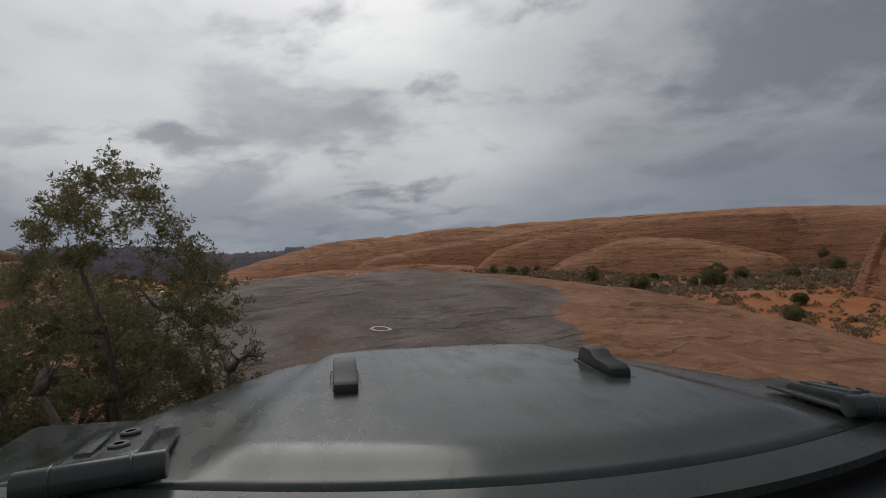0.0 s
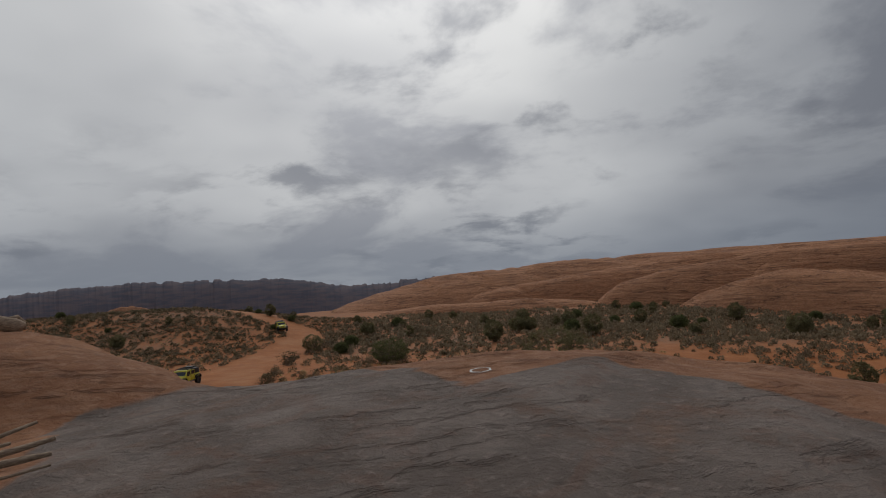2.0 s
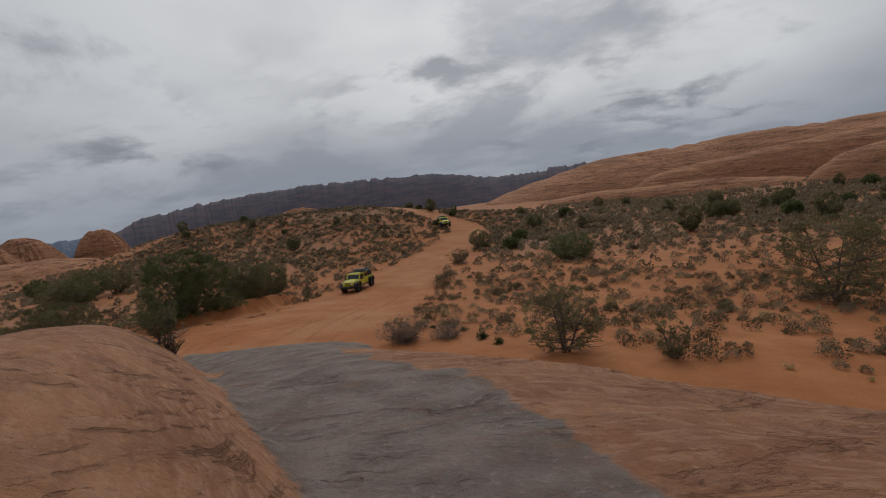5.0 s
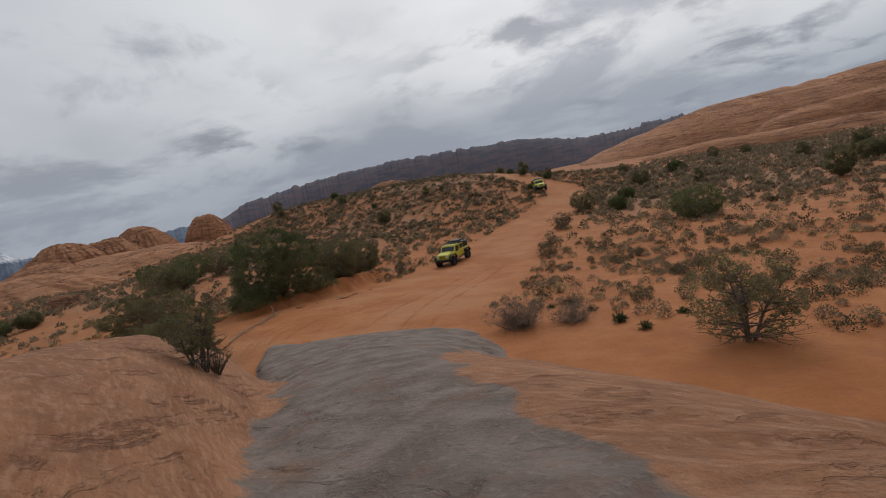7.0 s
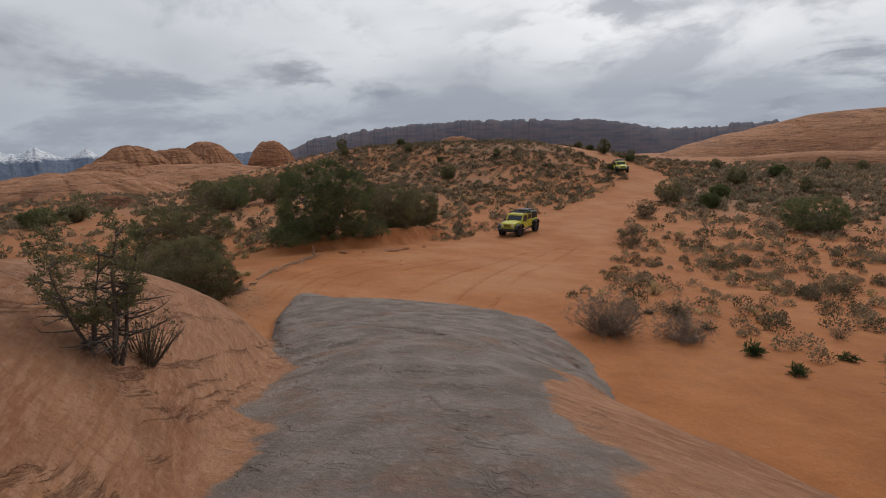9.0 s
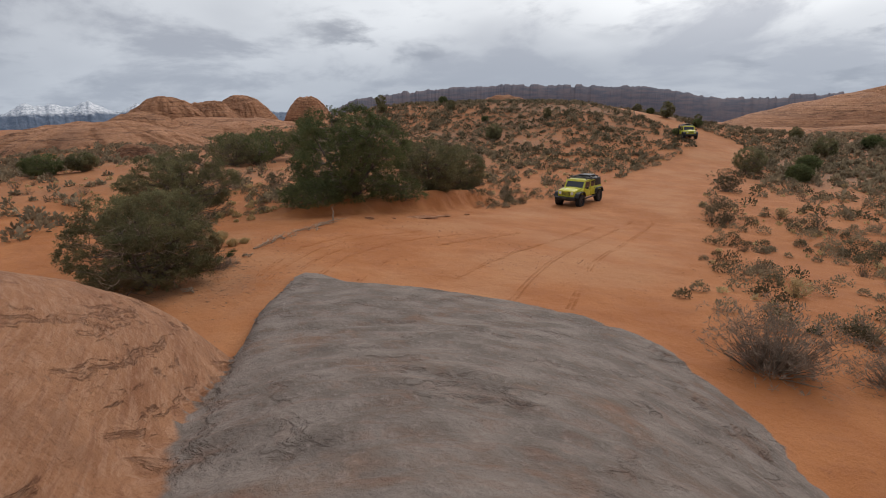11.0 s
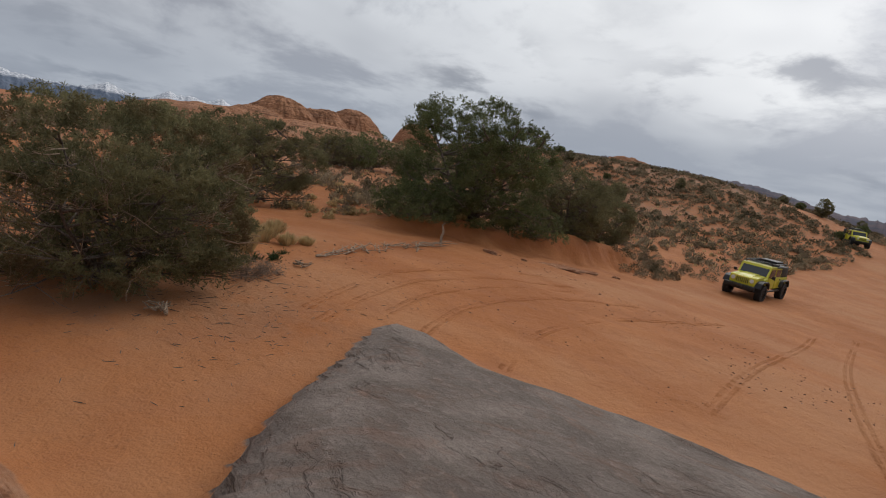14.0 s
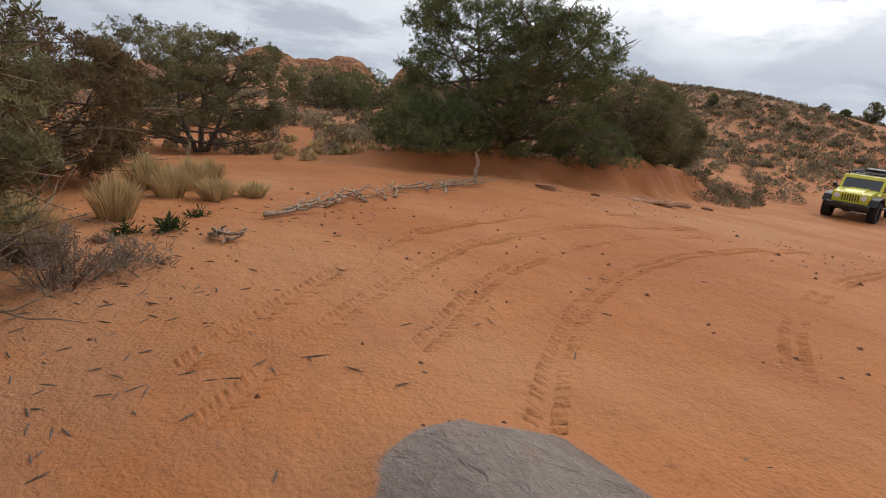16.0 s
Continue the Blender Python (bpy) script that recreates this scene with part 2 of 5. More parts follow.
def leafy(name, dark, light, dry=0.0):
    def build(s, b):
        at = s.coord()
        island = s.n("ShaderNodeNewGeometry").outputs["Random Per Island"]
        big = s.noise(at, 1.3, 4)
        c = s.mix(s.math("MULTIPLY", s.math("ADD", island, s.step(big, 0.35, 0.65)), 0.5), dark, light)
        if dry:
            c = s.mix(s.step(s.noise(at, 0.9, 3), 0.6 - dry * 0.2, 0.72, 0, 0.8), c, rgb(0.16, 0.09, 0.045))
        s.put(b, "Base Color", c)
        s.put(b, "Roughness", 0.75)
        s.put(b, "Specular IOR Level", 0.2)
        through_leaf = s.n("ShaderNodeBsdfTranslucent")
        s.put(through_leaf, "Color", c)
        both = s.n("ShaderNodeMixShader")
        s.put(both, 0, 0.36)
        s.t.links.new(b.outputs[0], both.inputs[1])
        s.t.links.new(through_leaf.outputs[0], both.inputs[2])
        s.t.links.new(both.outputs[0], [n for n in s.t.nodes if n.type == "OUTPUT_MATERIAL"][0].inputs[0])
    return shader(name, build)


def build_bark(s, b):
    at = s.coord()
    f = s.noise(s.vec("MULTIPLY", at, (6, 6, 1.2)), 7, 6, 0.65)
    s.put(b, "Base Color", s.mix(s.step(f, 0.3, 0.7), rgb(0.07, 0.05, 0.038), rgb(0.22, 0.17, 0.135)))
    s.put(b, "Roughness", 0.9)
    s.put(b, "Normal", s.bump(f, 0.02))


def build_deadwood(s, b):
    at = s.coord()
    f = s.noise(s.vec("MULTIPLY", at, (3, 3, 12)), 6, 6, 0.65)
    s.put(b, "Base Color", s.mix(s.step(f, 0.32, 0.7), rgb(0.22, 0.15, 0.1), rgb(0.48, 0.36, 0.25)))
    s.put(b, "Roughness", 0.88)
    s.put(b, "Normal", s.bump(f, 0.012))


GROUND = shader("ground", build_ground)
SLICKROCK = shader("slickrock", build_slickrock)
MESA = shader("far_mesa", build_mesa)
MOUNTAIN = shader("snow_mountain", build_mountain)
BARK = shader("juniper_bark", build_bark)
DEADWOOD = shader("weathered_deadwood", build_deadwood)
PINYON = leafy("pinyon_needles", rgb(0.055, 0.072, 0.029), rgb(0.225, 0.24, 0.1))
JUNIPER = leafy("juniper_scales", rgb(0.08, 0.08, 0.04), rgb(0.32, 0.29, 0.145), 0.34)
SAGE = leafy("sage_leaves", rgb(0.15, 0.118, 0.078), rgb(0.4, 0.315, 0.2), 0.25)
DARKBRUSH = leafy("dark_brush_leaves", rgb(0.062, 0.054, 0.032), rgb(0.2, 0.165, 0.095), 0.2)
RUSTY = leafy("rusty_juniper_scales", rgb(0.1, 0.066, 0.034), rgb(0.27, 0.185, 0.095), 0.5)
TWIGS = leafy("grey_twigs", rgb(0.17, 0.125, 0.095), rgb(0.38, 0.3, 0.23))
STRAW = leafy("dry_grass", rgb(0.4, 0.28, 0.13), rgb(0.72, 0.56, 0.31))
HERB = leafy("green_herb", rgb(0.03, 0.05, 0.02), rgb(0.09, 0.12, 0.045))
CLOD = plain("dark_red_clods", (0.17, 0.075, 0.04), 0.9, 0.0, 0.4, 25)
YELLOW = plain("yellow_car_paint", (0.66, 0.61, 0.06), 0.3, 0.0, 0.05, 4)
BLACK = plain("black_plastic", (0.018, 0.018, 0.019), 0.55, 0.0, 0.2, 60)
TYRE = plain("tyre_rubber", (0.022, 0.021, 0.02), 0.85, 0.0, 0.3, 20)
STEEL = plain("dark_alloy", (0.08, 0.08, 0.085), 0.4, 0.7, 0.2, 30)
WHITE = plain("white_paint", (0.7, 0.68, 0.64), 0.7, 0.0, 0.1, 30)


def build_glass(s, b):
    s.put(b, "Base Color", rgb(0.03, 0.035, 0.04))
    s.put(b, "Roughness", 0.06)
    s.put(b, "Specular IOR Level", 0.7)


def build_lamp(s, b):
    s.put(b, "Base Color", rgb(0.75, 0.76, 0.74))
    s.put(b, "Roughness", 0.15)


def build_bonnet(s, b):
    at = s.coord()
    dust = s.noise(at, 3.4, 6, 0.65)
    film = s.noise(s.vec("MULTIPLY", at, (5, 1.5, 1)), 4, 5, 0.6)
    fleck = s.noise(at, 90, 4, 0.6)
    c = s.mix(s.step(dust, 0.4, 0.7, 0.1, 0.6), rgb(0.032, 0.042, 0.038), rgb(0.075, 0.076, 0.064))
    c = s.mix(s.step(fleck, 0.68, 0.74, 0, 0.3), c, rgb(0.2, 0.19, 0.17))
    s.put(b, "Base Color", c)
    s.put(b, "Roughness", s.step(s.math("ADD", dust, film), 0.8, 1.25, 0.16, 0.34))
    s.put(b, "Specular IOR Level", 0.28)
    s.put(b, "Coat Weight", 0.06)
    s.put(b, "Coat Roughness", 0.1)


GLASS = shader("tinted_glass", build_glass)
LAMP = shader("lamp_lens", build_lamp)
BONNET = shader("dusty_grey_paint", build_bonnet)


# ---------------------------------------------------------------- helpers for meshes
def mesh_of(name, verts, faces, material, smooth=False):
    me = bpy.data.meshes.new(name)
    me.from_pydata([tuple(v) for v in verts], [], [tuple(f) for f in faces])
    me.materials.append(material)
    if smooth:
        me.shade_smooth()
    me.update()
    return me


def part(name, bm, material, parent, label="", smooth=True):
    """Link a bmesh as one mesh object under a thing or under a part."""
    me = bpy.data.meshes.new(name)
    bm.normal_update()
    bm.to_mesh(me)
    bm.free()
    me.materials.append(material)
    if smooth:
        me.shade_smooth()
        me.set_sharp_from_angle(angle=radians(38))
    ob = new(name, me)
    ob.parent = parent
    return tagged(ob, label)


def box(bm, cx, cy, cz, sx, sy, sz, bevel=0.0, m=None):
    r = bmesh.ops.create_cube(bm, size=1.0)
    vs = r["verts"]
    bmesh.ops.scale(bm, vec=(sx, sy, sz), verts=vs)
    bmesh.ops.translate(bm, vec=(cx, cy, cz), verts=vs)
    if bevel:
        es = list({e for v in vs for e in v.link_edges})
        out = bmesh.ops.bevel(bm, geom=es, offset=bevel, segments=2, affect="EDGES", profile=0.6)
        vs = list({v for f in out["faces"] for v in f.verts} | {v for v in vs if v.is_valid})
    if m is not None:
        bmesh.ops.transform(bm, matrix=m, verts=vs)
    return vs


def tube(verts, faces, pts, radii, sides=6):
    """Add a tapered tube along points to lists of verts and faces."""
    start = len(verts)
    up0 = Vector((0.13, 0.21, 1)).normalized()
    for i, p in enumerate(pts):
        p = Vector(p)
        d = (Vector(pts[min(i + 1, len(pts) - 1)]) - Vector(pts[max(i - 1, 0)])).normalized()
        a = d.cross(up0)
        if a.length < 1e-3:
            a = d.cross(Vector((1, 0, 0)))
        a.normalize()
        c = d.cross(a)
        for k in range(sides):
            t = 2 * math.pi * k / sides
            verts.append(p + (a * math.cos(t) + c * math.sin(t)) * radii[i])
    for i in range(len(pts) - 1):
        for k in range(sides):
            j = (k + 1) % sides
            faces.append((start + i * sides + k, start + i * sides + j, start + (i + 1) * sides + j, start + (i + 1) * sides + k))
    faces.append(tuple(start + k for k in reversed(range(sides))))
    faces.append(tuple(start + (len(pts) - 1) * sides + k for k in range(sides)))


def lattice(x, y, seed):
    h = np.sin(x * 127.1 + y * 311.7 + seed * 74.7) * 43758.5453
    return h - np.floor(h)


def value_noise(x, y, seed=0):
    xi, yi = np.floor(x), np.floor(y)
    u, v = x - xi, y - yi
    u, v = u * u * (3 - 2 * u), v * v * (3 - 2 * v)
    a, b = lattice(xi, yi, seed), lattice(xi + 1, yi, seed)
    c, d = lattice(xi, yi + 1, seed), lattice(xi + 1, yi + 1, seed)
    return (a * (1 - u) + b * u) * (1 - v) + (c * (1 - u) + d * u) * v


def fbm(x, y, octaves=4, seed=0):
    total, size = 0.0, 0.5
    for k in range(octaves):
        total = total + size * value_noise(x, y, seed + k)
        x, y, size = x * 2.03 + 7.1, y * 2.03 - 3.7, size * 0.5
    return total


# ---------------------------------------------------------------- landform
def sstep(a, b, v):
    u = np.clip((v - a) / (b - a), 0.0, 1.0)
    return u * u * (3 - 2 * u)


def bump(x, y, cx, cy, rx, ry, turn=0.0, power=1.0):
    c, s = math.cos(radians(turn)), math.sin(radians(turn))
    u, v = ((x - cx) * c + (y - cy) * s) / rx, (-(x - cx) * s + (y - cy) * c) / ry
    return np.exp(-(u * u + v * v) ** power)


# the line of the rock tongue: plan and height of its back
SPINE = [(6, -30, -1.5), (2, -8, -0.35), (0, 0, 0.0), (-0.6, 4, 0.38), (-2.2, 7.5, 0.76), (-4.2, 9.8, 0.88), (-8.6, 14.7, 0.05), (-12.0, 18.1, -0.52), (-14.6, 20.3, -1.12), (-20.0, 24.8, -2.5), (-22.7, 26.2, -3.25), (-27.8, 28.6, -4.6), (-31.4, 30.6, -5.2), (-33.2, 31.6, -5.38), (-34, 32.1, -6.4)]


HUMP = [(-4, 16, -1.0), (-6.5, 12, 1.0), (-9, 11.5, 1.88), (-11.3, 13.2, 1.75), (-15.2, 15.9, 1.0), (-18.5, 17.8, 0.5), (-21.0, 19.6, 0.0), (-23.5, 21.1, -0.6), (-26.0, 22.7, -1.4), (-28.2, 24.1, -2.4), (-30.0, 25.2, -3.4), (-31.3, 26.2, -4.7), (-32.2, 27.0, -5.9)]
BANK = [(-44.6, 34.5, 0), (-43.2, 38.2, 0), (-42.6, 42.0, 0), (-42.8, 46.5, 0), (-43.8, 50.5, 0), (-45.4, 56, 0)]


def spine(x, y, line):
    """Distance from the tongue's middle line (left: minus), its height there, and how far along."""
    best = np.full(np.shape(x), 1e9)
    off, high, along = np.zeros(np.shape(x)), np.zeros(np.shape(x)), np.zeros(np.shape(x))
    run = 0.0
    for (x0, y0, z0), (x1, y1, z1) in zip(line, line[1:]):
        dx, dy = x1 - x0, y1 - y0
        n = math.hypot(dx, dy)
        u = ((x - x0) * dx + (y - y0) * dy) / (n * n)
        w = np.clip(u, 0, 1)
        d = np.hypot(x - x0 - w * dx, y - y0 - w * dy)
        side = np.sign((x - x0) * dy - (y - y0) * dx)
        hit = d < best
        best = np.where(hit, d, best)
        off, high, along = np.where(hit, side * d, off), np.where(hit, z0 + w * (z1 - z0), high), np.where(hit, run + w * n, along)
        run += n
    return off, high, along


def base(x, y):
    """The sandy ground without the rock."""
    z = -5.45 - 2.3 * sstep(31, 58, y) - 1.4 * sstep(56, 92, y)
    z = z + 0.25 * np.sin(x * 0.11 + 0.6) * np.sin(y * 0.09) * sstep(45, 70, y)
    z = z + 7.7 * bump(x, y, -84, 108, 38, 29, 38)              # the hill beyond the road
    z = z + 4.0 * bump(x, y, -118, 94, 24, 18, 20)
    off, _, along = spine(x, y, BANK)
    z = z + (0.62 + 0.4 * sstep(42, 46, y)) * sstep(-0.1, 0.85, -off) * np.exp(-(np.maximum(-off, 0) / 8.0) ** 2) * sstep(0.5, 5, along) * sstep(22, 17, along)   # cut bank under the tree clump
    z = z + 0.9 * sstep(-50, -80, x) * sstep(90, 50, y) * sstep(25, 45, y) - 2.2 * sstep(-60, -110, x) * sstep(45, 25, y)
    z = z - 1.6 * sstep(-14, 14, x) * sstep(80, 40, y) - 0.9 * bump(x, y, -51.5, 32.6, 7, 4.2)
    z = z - 10 * sstep(170, 420, np.hypot(x + 20, y - 30)) - 150 * sstep(320, 1900, np.hypot(x + 20, y - 30))
    return z


def tongue(x, y, b=None):
    b = base(x, y) if b is None else b
    off, high, along = spine(x, y, SPINE)
    near = 2.6 + 2.2 * sstep(68, 54, along) + 6 * sstep(56, 38, along)
    tip = sstep(62, 68, along)
    right = near * (1 - tip) + tip * np.interp(along, [62, 66, 70.8, 73.2, 74.8, 76.3, 77.2, 78.4], [5.5, 6.4, 7.2, 6.5, 5.1, 3.0, 1.2, 0.4])
    left = (near + 4 * sstep(48, 36, along)) * (1 - tip) + tip * np.interp(along, [62, 66, 70, 75, 77.2, 78.4], [2.4, 1.6, 1.15, 1.0, 0.55, 0.3])
    wide = np.where(off > 0, right, left)
    d = np.abs(off) / wide
    drop = np.where(off > 0, 0.46, 0.3) * wide ** 0.5
    drop = drop * (1 - tip) + tip * np.where(off > 0, np.clip(high - b + 0.02, 0.03, 2.2), 0.12)
    return high + 0.06 + 0.4 * bump(x, y, 0.0, 12.2, 6, 4.0) - drop * d ** (2.2 - 0.5 * tip) - (1.5 + 2.0 * tip * (off < 0)) * np.clip(d - 1, 0, 9) ** 1.3


def left_hump(x, y):
    off, high, along = spine(x, y, HUMP)
    d = np.abs(off) / 2.2
    return high - 1.1 * d ** 2.2


def blend(b, t, l):
    k = 0.12
    m = np.maximum(np.maximum(b, t), l)
    return m + k * np.log(np.exp((b - m) / k) + np.exp((t - m) / k) + np.exp((l - m) / k)) - 0.05


def ground(x, y):
    b = base(x, y)
    return blend(b, tongue(x, y, b), left_hump(x, y))


ROAD = [(-33, 31, 5.0), (-32.5, 40, 7.0), (-35, 48, 6.4), (-37.5, 57, 5.4), (-40.5, 66, 4.2), (-43, 76, 3.5), (-44, 88, 3.2), (-46, 99, 3.4), (-51, 107, 3.0), (-60, 111.5, 2.8), (-70, 116, 3.5), (-84, 120, 4.5)]


def road_part(x, y):
    best = np.full(np.shape(x), -9.0)
    for (x0, y0, w0), (x1, y1, w1) in zip(ROAD, ROAD[1:]):
        dx, dy = x1 - x0, y1 - y0
        u = np.clip(((x - x0) * dx + (y - y0) * dy) / (dx * dx + dy * dy), 0, 1)
        d = np.hypot(x - x0 - u * dx, y - y0 - u * dy)
        best = np.maximum(best, (w0 + u * (w1 - w0)) - d)
    return best


def open_sand(x, y):
    """Metres inside the bare, driven sand (minus: outside)."""
    d = road_part(x, y) + (fbm(x * 0.35, y * 0.35, 3, 5) - 0.45) * 1.6
    pocket = 5.2 - np.hypot((x + 36.5) * 0.95, (y - 32.2) * 1.15)
    return np.maximum(d, pocket)


def rock_share(x, y, b, t, l):
    return 1 / (1 + np.exp(-np.clip((np.maximum(t, l) - b + (fbm(x * 0.9, y * 0.9, 3, 9) - 0.47) * 0.16) / 0.05, -40, 40)))


def rockiness(x, y):
    b = base(x, y)
    return rock_share(x, y, b, tongue(x, y, b), left_hump(x, y))


def surface(x, y):
    """The ground with its relief."""
    b = base(x, y)
    t, l = tongue(x, y, b), left_hump(x, y)
    z = blend(b, t, l)
    k = rock_share(x, y, b, t, l)
    near = sstep(140, 40, np.hypot(x + 20, y - 30))
    ledge = (x * 0.55 - y * 0.35 + z * 2.2 + 1.9 * fbm(x * 0.28, y * 0.28, 4, 2)) * 1.15
    ledge = ledge - np.floor(ledge)
    strata = np.where(ledge < 0.82, ledge / 0.82, (1 - ledge) / 0.18)
    rocky = (strata - 0.5) * 0.07 * sstep(0.35, 0.6, fbm(x * 0.22 + 3, y * 0.22, 3, 8)) + (fbm(x * 1.1, y * 1.1, 4, 3) - 0.47) * 0.12
    sandy = (fbm(x * 0.6, y * 0.6, 4, 4) - 0.47) * 0.2 * (1 - 0.6 * sstep(0.0, 1.5, open_sand(x, y))) + (fbm(x * 2.6, y * 2.6, 3, 6) - 0.44) * 0.07
    far = (fbm(x * 0.03, y * 0.03, 4, 7) - 0.47) * 1.6 * sstep(45, 110, y)
    cut, _, run = spine(x, y, BANK)
    scarp = sstep(-0.5, 0.0, -cut) * sstep(1.3, 0.6, -cut) * sstep(0.5, 3, run) * sstep(21, 18, run)
    sandy = sandy + scarp * ((fbm(x * 2.4, y * 2.4, 4, 15) - 0.47) * 0.55 + 0.25 * np.abs(fbm(x * 1.3, y * 1.3, 3, 16) - 0.47))
    return z + near * (k * rocky + (1 - k) * sandy) + far * (1 - k)


def axis(a, b, step, lo, hi, grow):
    """Even steps from a to b, then growing ones out to lo and hi."""
    mid = list(np.arange(a, b, step))
    up_, down, s = [], [], step
    v = mid[-1]
    while v < hi:
        s *= grow
        v += s
        up_.append(v)
    v, s = mid[0], step
    while v > lo:
        s *= grow
        v -= s
        down.append(v)
    return np.array(down[::-1] + mid + up_)


def sheet(name, xs, ys, height, material):
    gx, gy = np.meshgrid(xs, ys)
    gz = height(gx, gy)
    n, m = len(xs), len(ys)
    co = np.stack([gx, gy, gz], -1).reshape(-1, 3)
    i = (np.arange(m - 1)[:, None] * n + np.arange(n - 1)[None, :]).ravel()
    quads = np.stack([i, i + 1, i + 1 + n, i + n], -1)
    me = bpy.data.meshes.new(name)
    me.vertices.add(len(co))
    me.vertices.foreach_set("co", co.ravel())
    me.loops.add(quads.size)
    me.loops.foreach_set("vertex_index", quads.ravel().astype(np.int32))
    me.polygons.add(len(quads))
    me.polygons.foreach_set("loop_start", (np.arange(len(quads)) * 4).astype(np.int32))
    me.update(calc_edges=True)
    me.materials.append(material)
    me.shade_smooth()
    return me, co


def z_at(x, y):
    return float(surface(np.array([float(x)]), np.array([float(y)]))[0])


xs = axis(-52, 14, 0.2, -4600, 4200, 1.06)
ys = axis(-4, 62, 0.2, -900, 4700, 1.055)
me, co = sheet("ground", xs, ys, surface, GROUND)
below = base(co[:, 0], co[:, 1])
spit, knoll = tongue(co[:, 0], co[:, 1], below), left_hump(co[:, 0], co[:, 1])
driven = open_sand(co[:, 0], co[:, 1])
for key, values in (("rock", rock_share(co[:, 0], co[:, 1], below, spit, knoll)), ("road", sstep(-0.4, 1.2, driven))):
    me.attributes.new(key, "FLOAT", "POINT").data.foreach_set("value", values.astype(np.float32))
gx, gy = co[:, 0], co[:, 1]
litter = np.maximum(sstep(70, 90, gy + 0.12 * gx) * sstep(-46, -34, gx + 0.1 * (gy - 80)), 0.35 * bump(gx, gy, -80, 102, 34, 26, 38) + 0.6 * sstep(-52, -66, gx))
litter = litter * sstep(0.2, -0.8, driven) * (0.4 + 0.6 * sstep(0.35, 0.6, fbm(gx * 0.12, gy * 0.12, 3, 33)))
litter = np.maximum(litter, 0.75 * bump(gx, gy, -35.6, 28.6, 2.6, 1.7, 40))
me.attributes.new("litter", "FLOAT", "POINT").data.foreach_set("value", litter.astype(np.float32))
off, _, along = spine(co[:, 0], co[:, 1], SPINE)
edge = np.abs(off - 0.15) + (fbm(co[:, 0] * 0.7, co[:, 1] * 0.7, 5, 12) - 0.47) * 1.5
straight, _, ahead = spine(co[:, 0], co[:, 1], [(0.2, -6, 0), (0.0, 6, 0), (-0.6, 14, 0)])
first = np.abs(straight) + (fbm(co[:, 0] * 0.7, co[:, 1] * 0.7, 5, 13) - 0.47) * 1.5 + 3 * sstep(15, 20, ahead)
me.attributes.new("track", "FLOAT", "POINT").data.foreach_set("value", (sstep(1.95, 1.45, np.minimum(edge - 7 * sstep(62, 67, along) * (off > 0), first)) * sstep(-0.35, 0.1, spit - knoll)).astype(np.float32))
tagged(new("ground", me), "orange desert sand and driven slickrock with black tyre marks", "ground", kind="structure")


def slickrock_dome(name, label, x, y, rx, ry, top, foot, turn=0.0, seed=0, steep=2.4, n=130):
    """A rounded sandstone knob with shallow gullies, sunk in the ground."""
    u = np.linspace(-1.25, 1.25, n)
    gu, gv = np.meshgrid(u, u)
    r = np.hypot(gu, gv)
    a = np.arctan2(gv, gu)
    r = r * (1 + 0.22 * (fbm(np.cos(a) * 1.3 + seed, np.sin(a) * 1.3 + 5, 3, seed) - 0.47))
    high = np.clip(1 - r ** steep, -0.6, 1)
    gully = np.abs(fbm(a * 4.6 + seed * 3, r * 1.6, 3, seed + 20) - 0.46)
    shelf = fbm(gu * 3 + seed, gv * 3, 4, seed + 30) - 0.47
    shelf_step = (high * 7 + 1.6 * fbm(gu * 2 + seed, gv * 2, 3, seed + 33) + 0.9 * gu) % 1.0
    tall = top - foot
    z = foot + tall * (high * (1 + 0.25 * shelf) - (0.11 * sstep(0.07, 0.0, gully) * r + 0.016 * (shelf_step - 0.5)) * np.clip(high + 0.3, 0, 1))
    c, s = math.cos(radians(turn)), math.sin(radians(turn))
    px, py = x + gu * rx * c - gv * ry * s, y + gu * rx * s + gv * ry * c
    i = (np.arange(n - 1)[:, None] * n + np.arange(n - 1)[None, :]).ravel()
    me_ = mesh_of(name, np.stack([px, py, z], -1).reshape(-1, 3), np.stack([i, i + 1, i + 1 + n, i + n], -1).tolist(), SLICKROCK, True)
    return tagged(new(name, me_), label, name.replace("_", " "))


